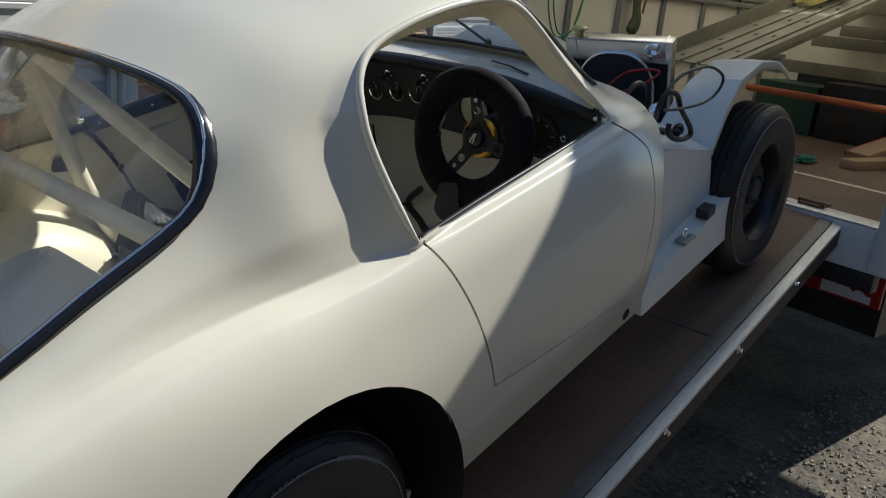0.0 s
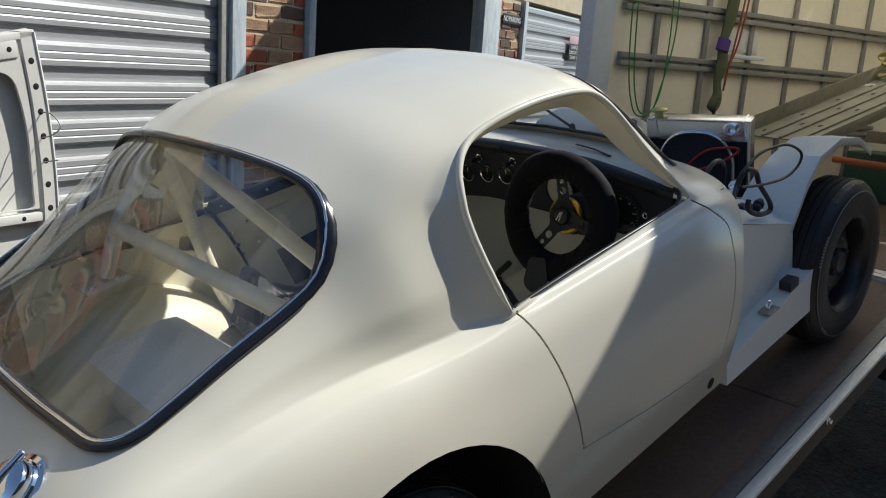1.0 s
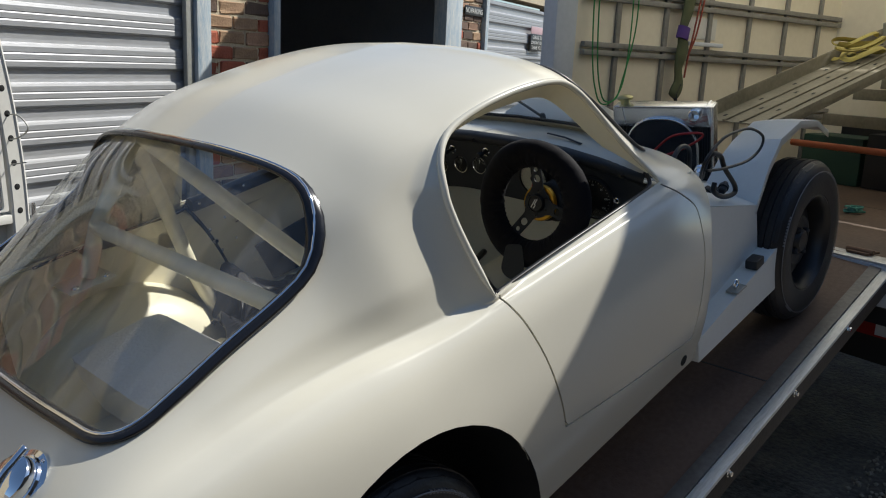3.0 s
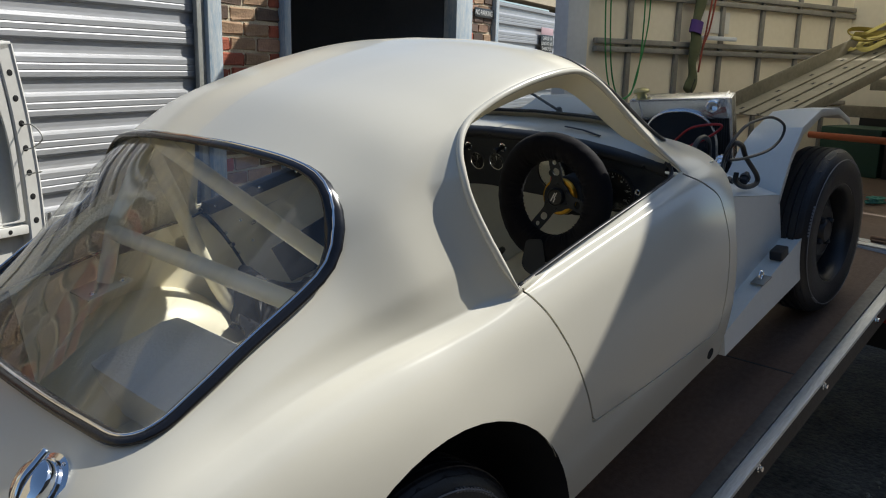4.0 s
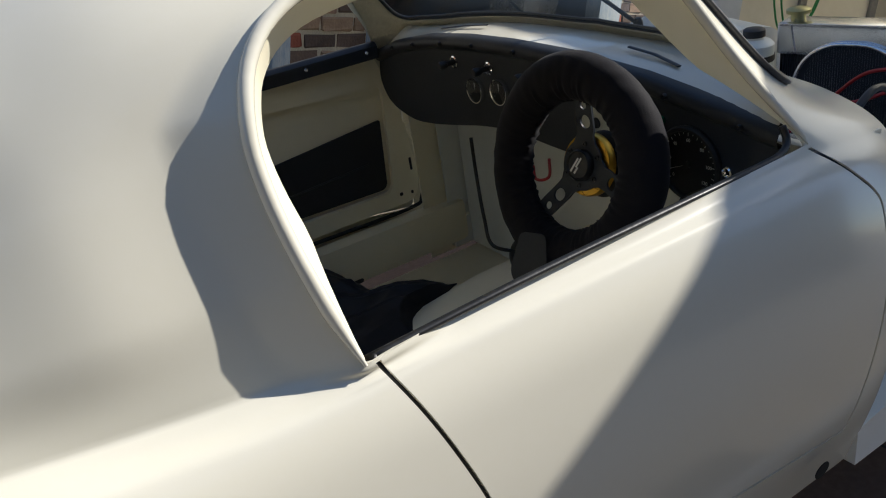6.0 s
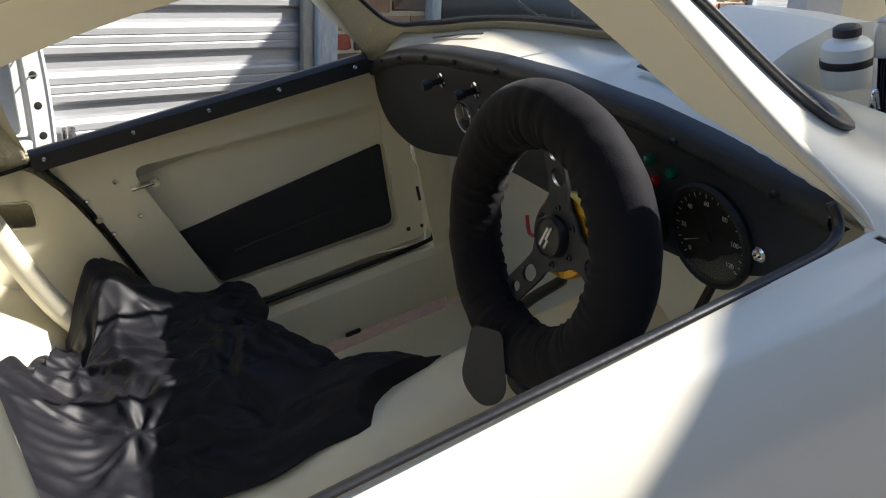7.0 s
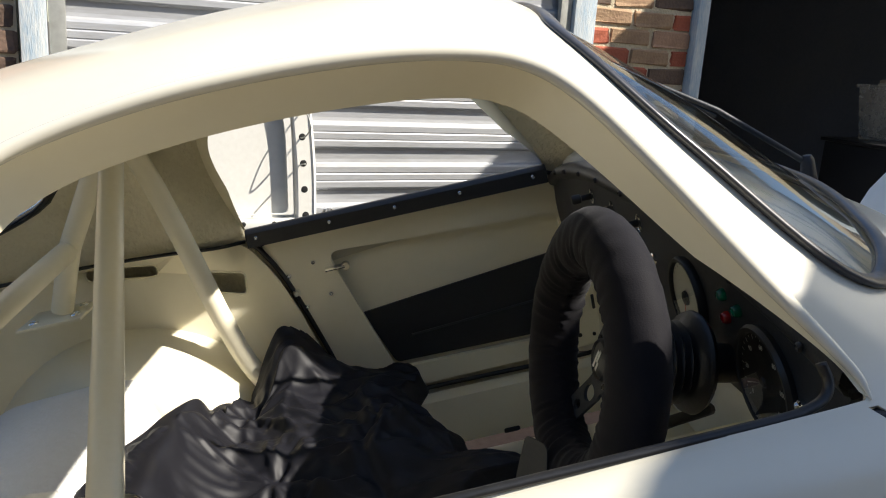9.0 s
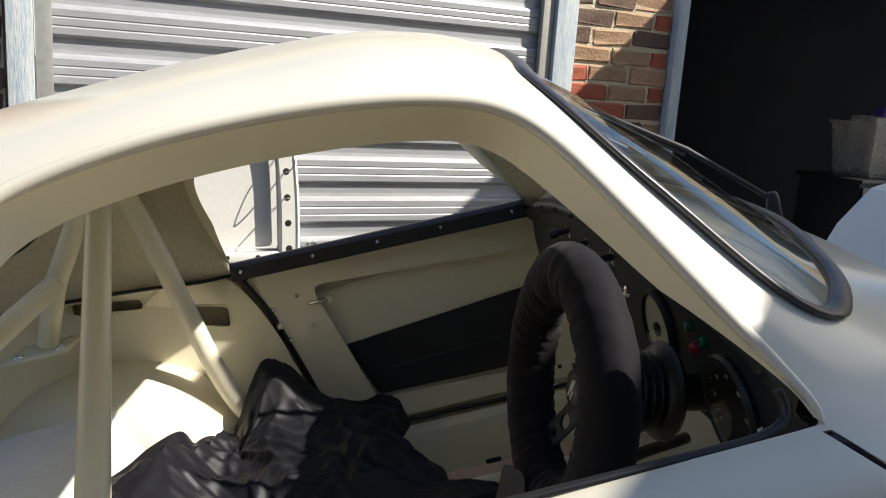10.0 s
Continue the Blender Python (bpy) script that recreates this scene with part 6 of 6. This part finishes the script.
for x, y, z, c, sx in ((-.12, -.06, .26, (.55, .48, .40), .06), (-.10, -.02, .31, (.12, .06, .30), .035), (.00, -.09, .24, (.62, .55, .36), .05), (.03, -.06, .31, (.70, .64, .40), .025), (.10, -.09, .22, (.40, .16, .10), .035),
                       (.16, -.05, .27, (.05, .22, .52), .05), (-.03, .06, .26, (.60, .50, .38), .08), (.15, .06, .25, (.55, .42, .30), .06), (-.15, .05, .22, (.62, .60, .55), .05), (.06, .0, .20, (.66, .62, .55), .05)):
    part("oddment", boxed(x - sx, x + sx, y - .035, y + .035, z - .20, z + .15, .012, pose(0, 0, 0, 6 * math.sin(x * 40), 8 * math.cos(y * 30), 30 * x)), principled("oddment_paint", c, .5), tub)

# loose grit on the yard beside the ramp
rg = random.Random(21)
V, F = [], []
for k in range(2600):
    x, y = rg.uniform(.9, 3.4), rg.uniform(-2.2, -.72)
    r = rg.uniform(.003, .011) * (1.8 if k % 17 == 0 else 1)
    o = len(V)
    a = rg.uniform(0, 6.3)
    for q in range(4):
        V.append(Vector((x + r * math.cos(a + q * 1.57) * rg.uniform(.7, 1.4), y + r * math.sin(a + q * 1.57) * rg.uniform(.7, 1.4), GROUND + .006)))
    V += [Vector((x, y, GROUND + .006 + r * rg.uniform(.5, 1.0))), Vector((x, y, GROUND - .01))]
    F += [(o + q, o + (q + 1) % 4, o + 4) for q in range(4)] + [(o + (q + 1) % 4, o + q, o + 5) for q in range(4)]
grit = part("loose_grit", (V, F), worn("pale_grit", (.50, .45, .35), (.20, .17, .13), .9, coarse=9, fine=60, amount=.9, bump=.2), smooth=False)
tagged(grit, "scattered pale grit and dry leaf bits on the yard", "grit", kind="stuff")

# ---------------------------------------------------------------- black cloth over the seats
cloth_v, cloth_f = [], []
CN = 190


def ridge(x, y, ax, ay, bx, by, width, height, sharp_=1.0):
    """A soft fold along the line from a to b."""
    ex, ey = bx - ax, by - ay
    t = min(1, max(0, ((x - ax) * ex + (y - ay) * ey) / (ex * ex + ey * ey)))
    d2 = math.hypot(x - ax - t * ex, y - ay - t * ey) / width
    return height * math.exp(-d2 ** 2 * sharp_) * (0.4 + 0.6 * math.sin(math.pi * (0.15 + 0.7 * t)))


rc = random.Random(11)
FOLDS = []
for k in range(34):
    ax, ay = rc.uniform(.20, .64), rc.uniform(.02, .54)
    ang = rc.gauss(-.25, .35) if k < 28 else rc.uniform(0, 6.3)
    ln = rc.uniform(.10, .34)
    FOLDS.append((ax, ay, ax + ln * math.cos(ang), ay + ln * math.sin(ang), rc.uniform(.010, .020) if k % 3 else rc.uniform(.022, .04), rc.uniform(.006, .016) * (1 if k % 4 else -1)))
for kx, ky, n_, far in ((.425, .150, 17, .36), (.365, .385, 15, .30), (.60, .30, 9, .22)):
    for k in range(n_):
        ang = 2 * math.pi * (k + rc.uniform(-.3, .3)) / n_
        ln = far * rc.uniform(.45, 1.0)
        bend = rc.uniform(-.3, .3)
        ex, ey = kx + .02 * math.cos(ang), ky + .02 * math.sin(ang)
        mx_, my_ = kx + ln * .5 * math.cos(ang), ky + ln * .5 * math.sin(ang)
        h_ = rc.uniform(.004, .010) * (1 if k % 3 else -.8)
        FOLDS.append((ex, ey, mx_, my_, rc.uniform(.006, .010), h_))
        FOLDS.append((mx_, my_, mx_ + ln * .5 * math.cos(ang + bend), my_ + ln * .5 * math.sin(ang + bend), rc.uniform(.009, .016), h_ * .8))
for i in range(CN):
    for j in range(CN):
        u, v = i / (CN - 1), j / (CN - 1)
        y = -.015 + .59 * v
        x0 = float(np.interp(y, [-.02, .0, .2, .38, .58], [.18, .15, .22, .29, .335]))
        x = x0 + (float(np.interp(y, [-.02, .03, .06, .085, .12, .18, .29, .41, .58], [.74, .765, .80, .90, .86, .79, .73, .70, .69])) - x0) * u
        wx, wy = x + .02 * noise.noise(Vector((x * 6, y * 6, 2))), y + .02 * noise.noise(Vector((x * 6, y * 6, 8)))
        step = 1 / (1 + math.exp((wx - .305) / .022))
        h = .422 + max(.13 * math.exp(-abs((wx - .43) / .07) ** 2 - abs((wy - .52) / .10) ** 2), .185 * step) + .07 * math.exp(-((wx - .50) / .20) ** 4 - ((wy - .36) / .24) ** 4) * (1 - step) + .03 * math.exp(-((wx - .80) / .08) ** 2 - ((wy - .10) / .06) ** 2)
        for f in FOLDS:
            h += ridge(wx, wy, *f)
        h += .012 * noise.noise(Vector((x * 9, y * 9, 4))) + .002 * noise.noise(Vector((x * 28, y * 28, 6)))
        for th, k1, k2, am in ((-.35, 4, 17, .006), (.25, 5, 22, .003), (-.9, 5, 20, .0025)):
            a_, b_ = wx * math.cos(th) + wy * math.sin(th), -wx * math.sin(th) + wy * math.cos(th)
            h += am * (1 - 3 * abs(noise.noise(Vector((a_ * k1, b_ * k2, th * 9)))))
        edge = min(u, v, 1 - u, 1 - v)
        fray = .05 + .03 * noise.noise(Vector((x * 11, y * 11, 3)))
        h -= (h - .412 - .185 * step) * max(0, 1 - edge / max(fray, .02)) ** 0.7
        cloth_v.append(Vector((x + .03 * noise.noise(Vector((y * 9, x * 3, 5))), y + .03 * noise.noise(Vector((x * 8, y * 3, 9))), max(h, .41 + .188 / (1 + math.exp((x - .292) / .008))))))
cloth_f = [(i * CN + j, (i + 1) * CN + j, (i + 1) * CN + j + 1, i * CN + j + 1) for i in range(CN - 1) for j in range(CN - 1)]
cloth = part("dust_sheet", (cloth_v, cloth_f), CLOTH, sharp=180)
cloth.matrix_basis = CAR
solid(cloth, .003)
tagged(cloth, "crumpled black satin cloth draped over the car's passenger side", "cloth")

# brick piers last
brick_wall("brick_pier_1", 0.0, 0.565, 0.0, 2.36, "weathered tan and red brick pier between the garage doors")
brick_wall("brick_pier_2", 3.41, 3.96, 1.2, 2.36, "weathered brick pier beyond the open garage")
brick_wall("brick_pier_3", -2.9, -2.32, 0.6, 2.36, "weathered brick pier beside the roller door")
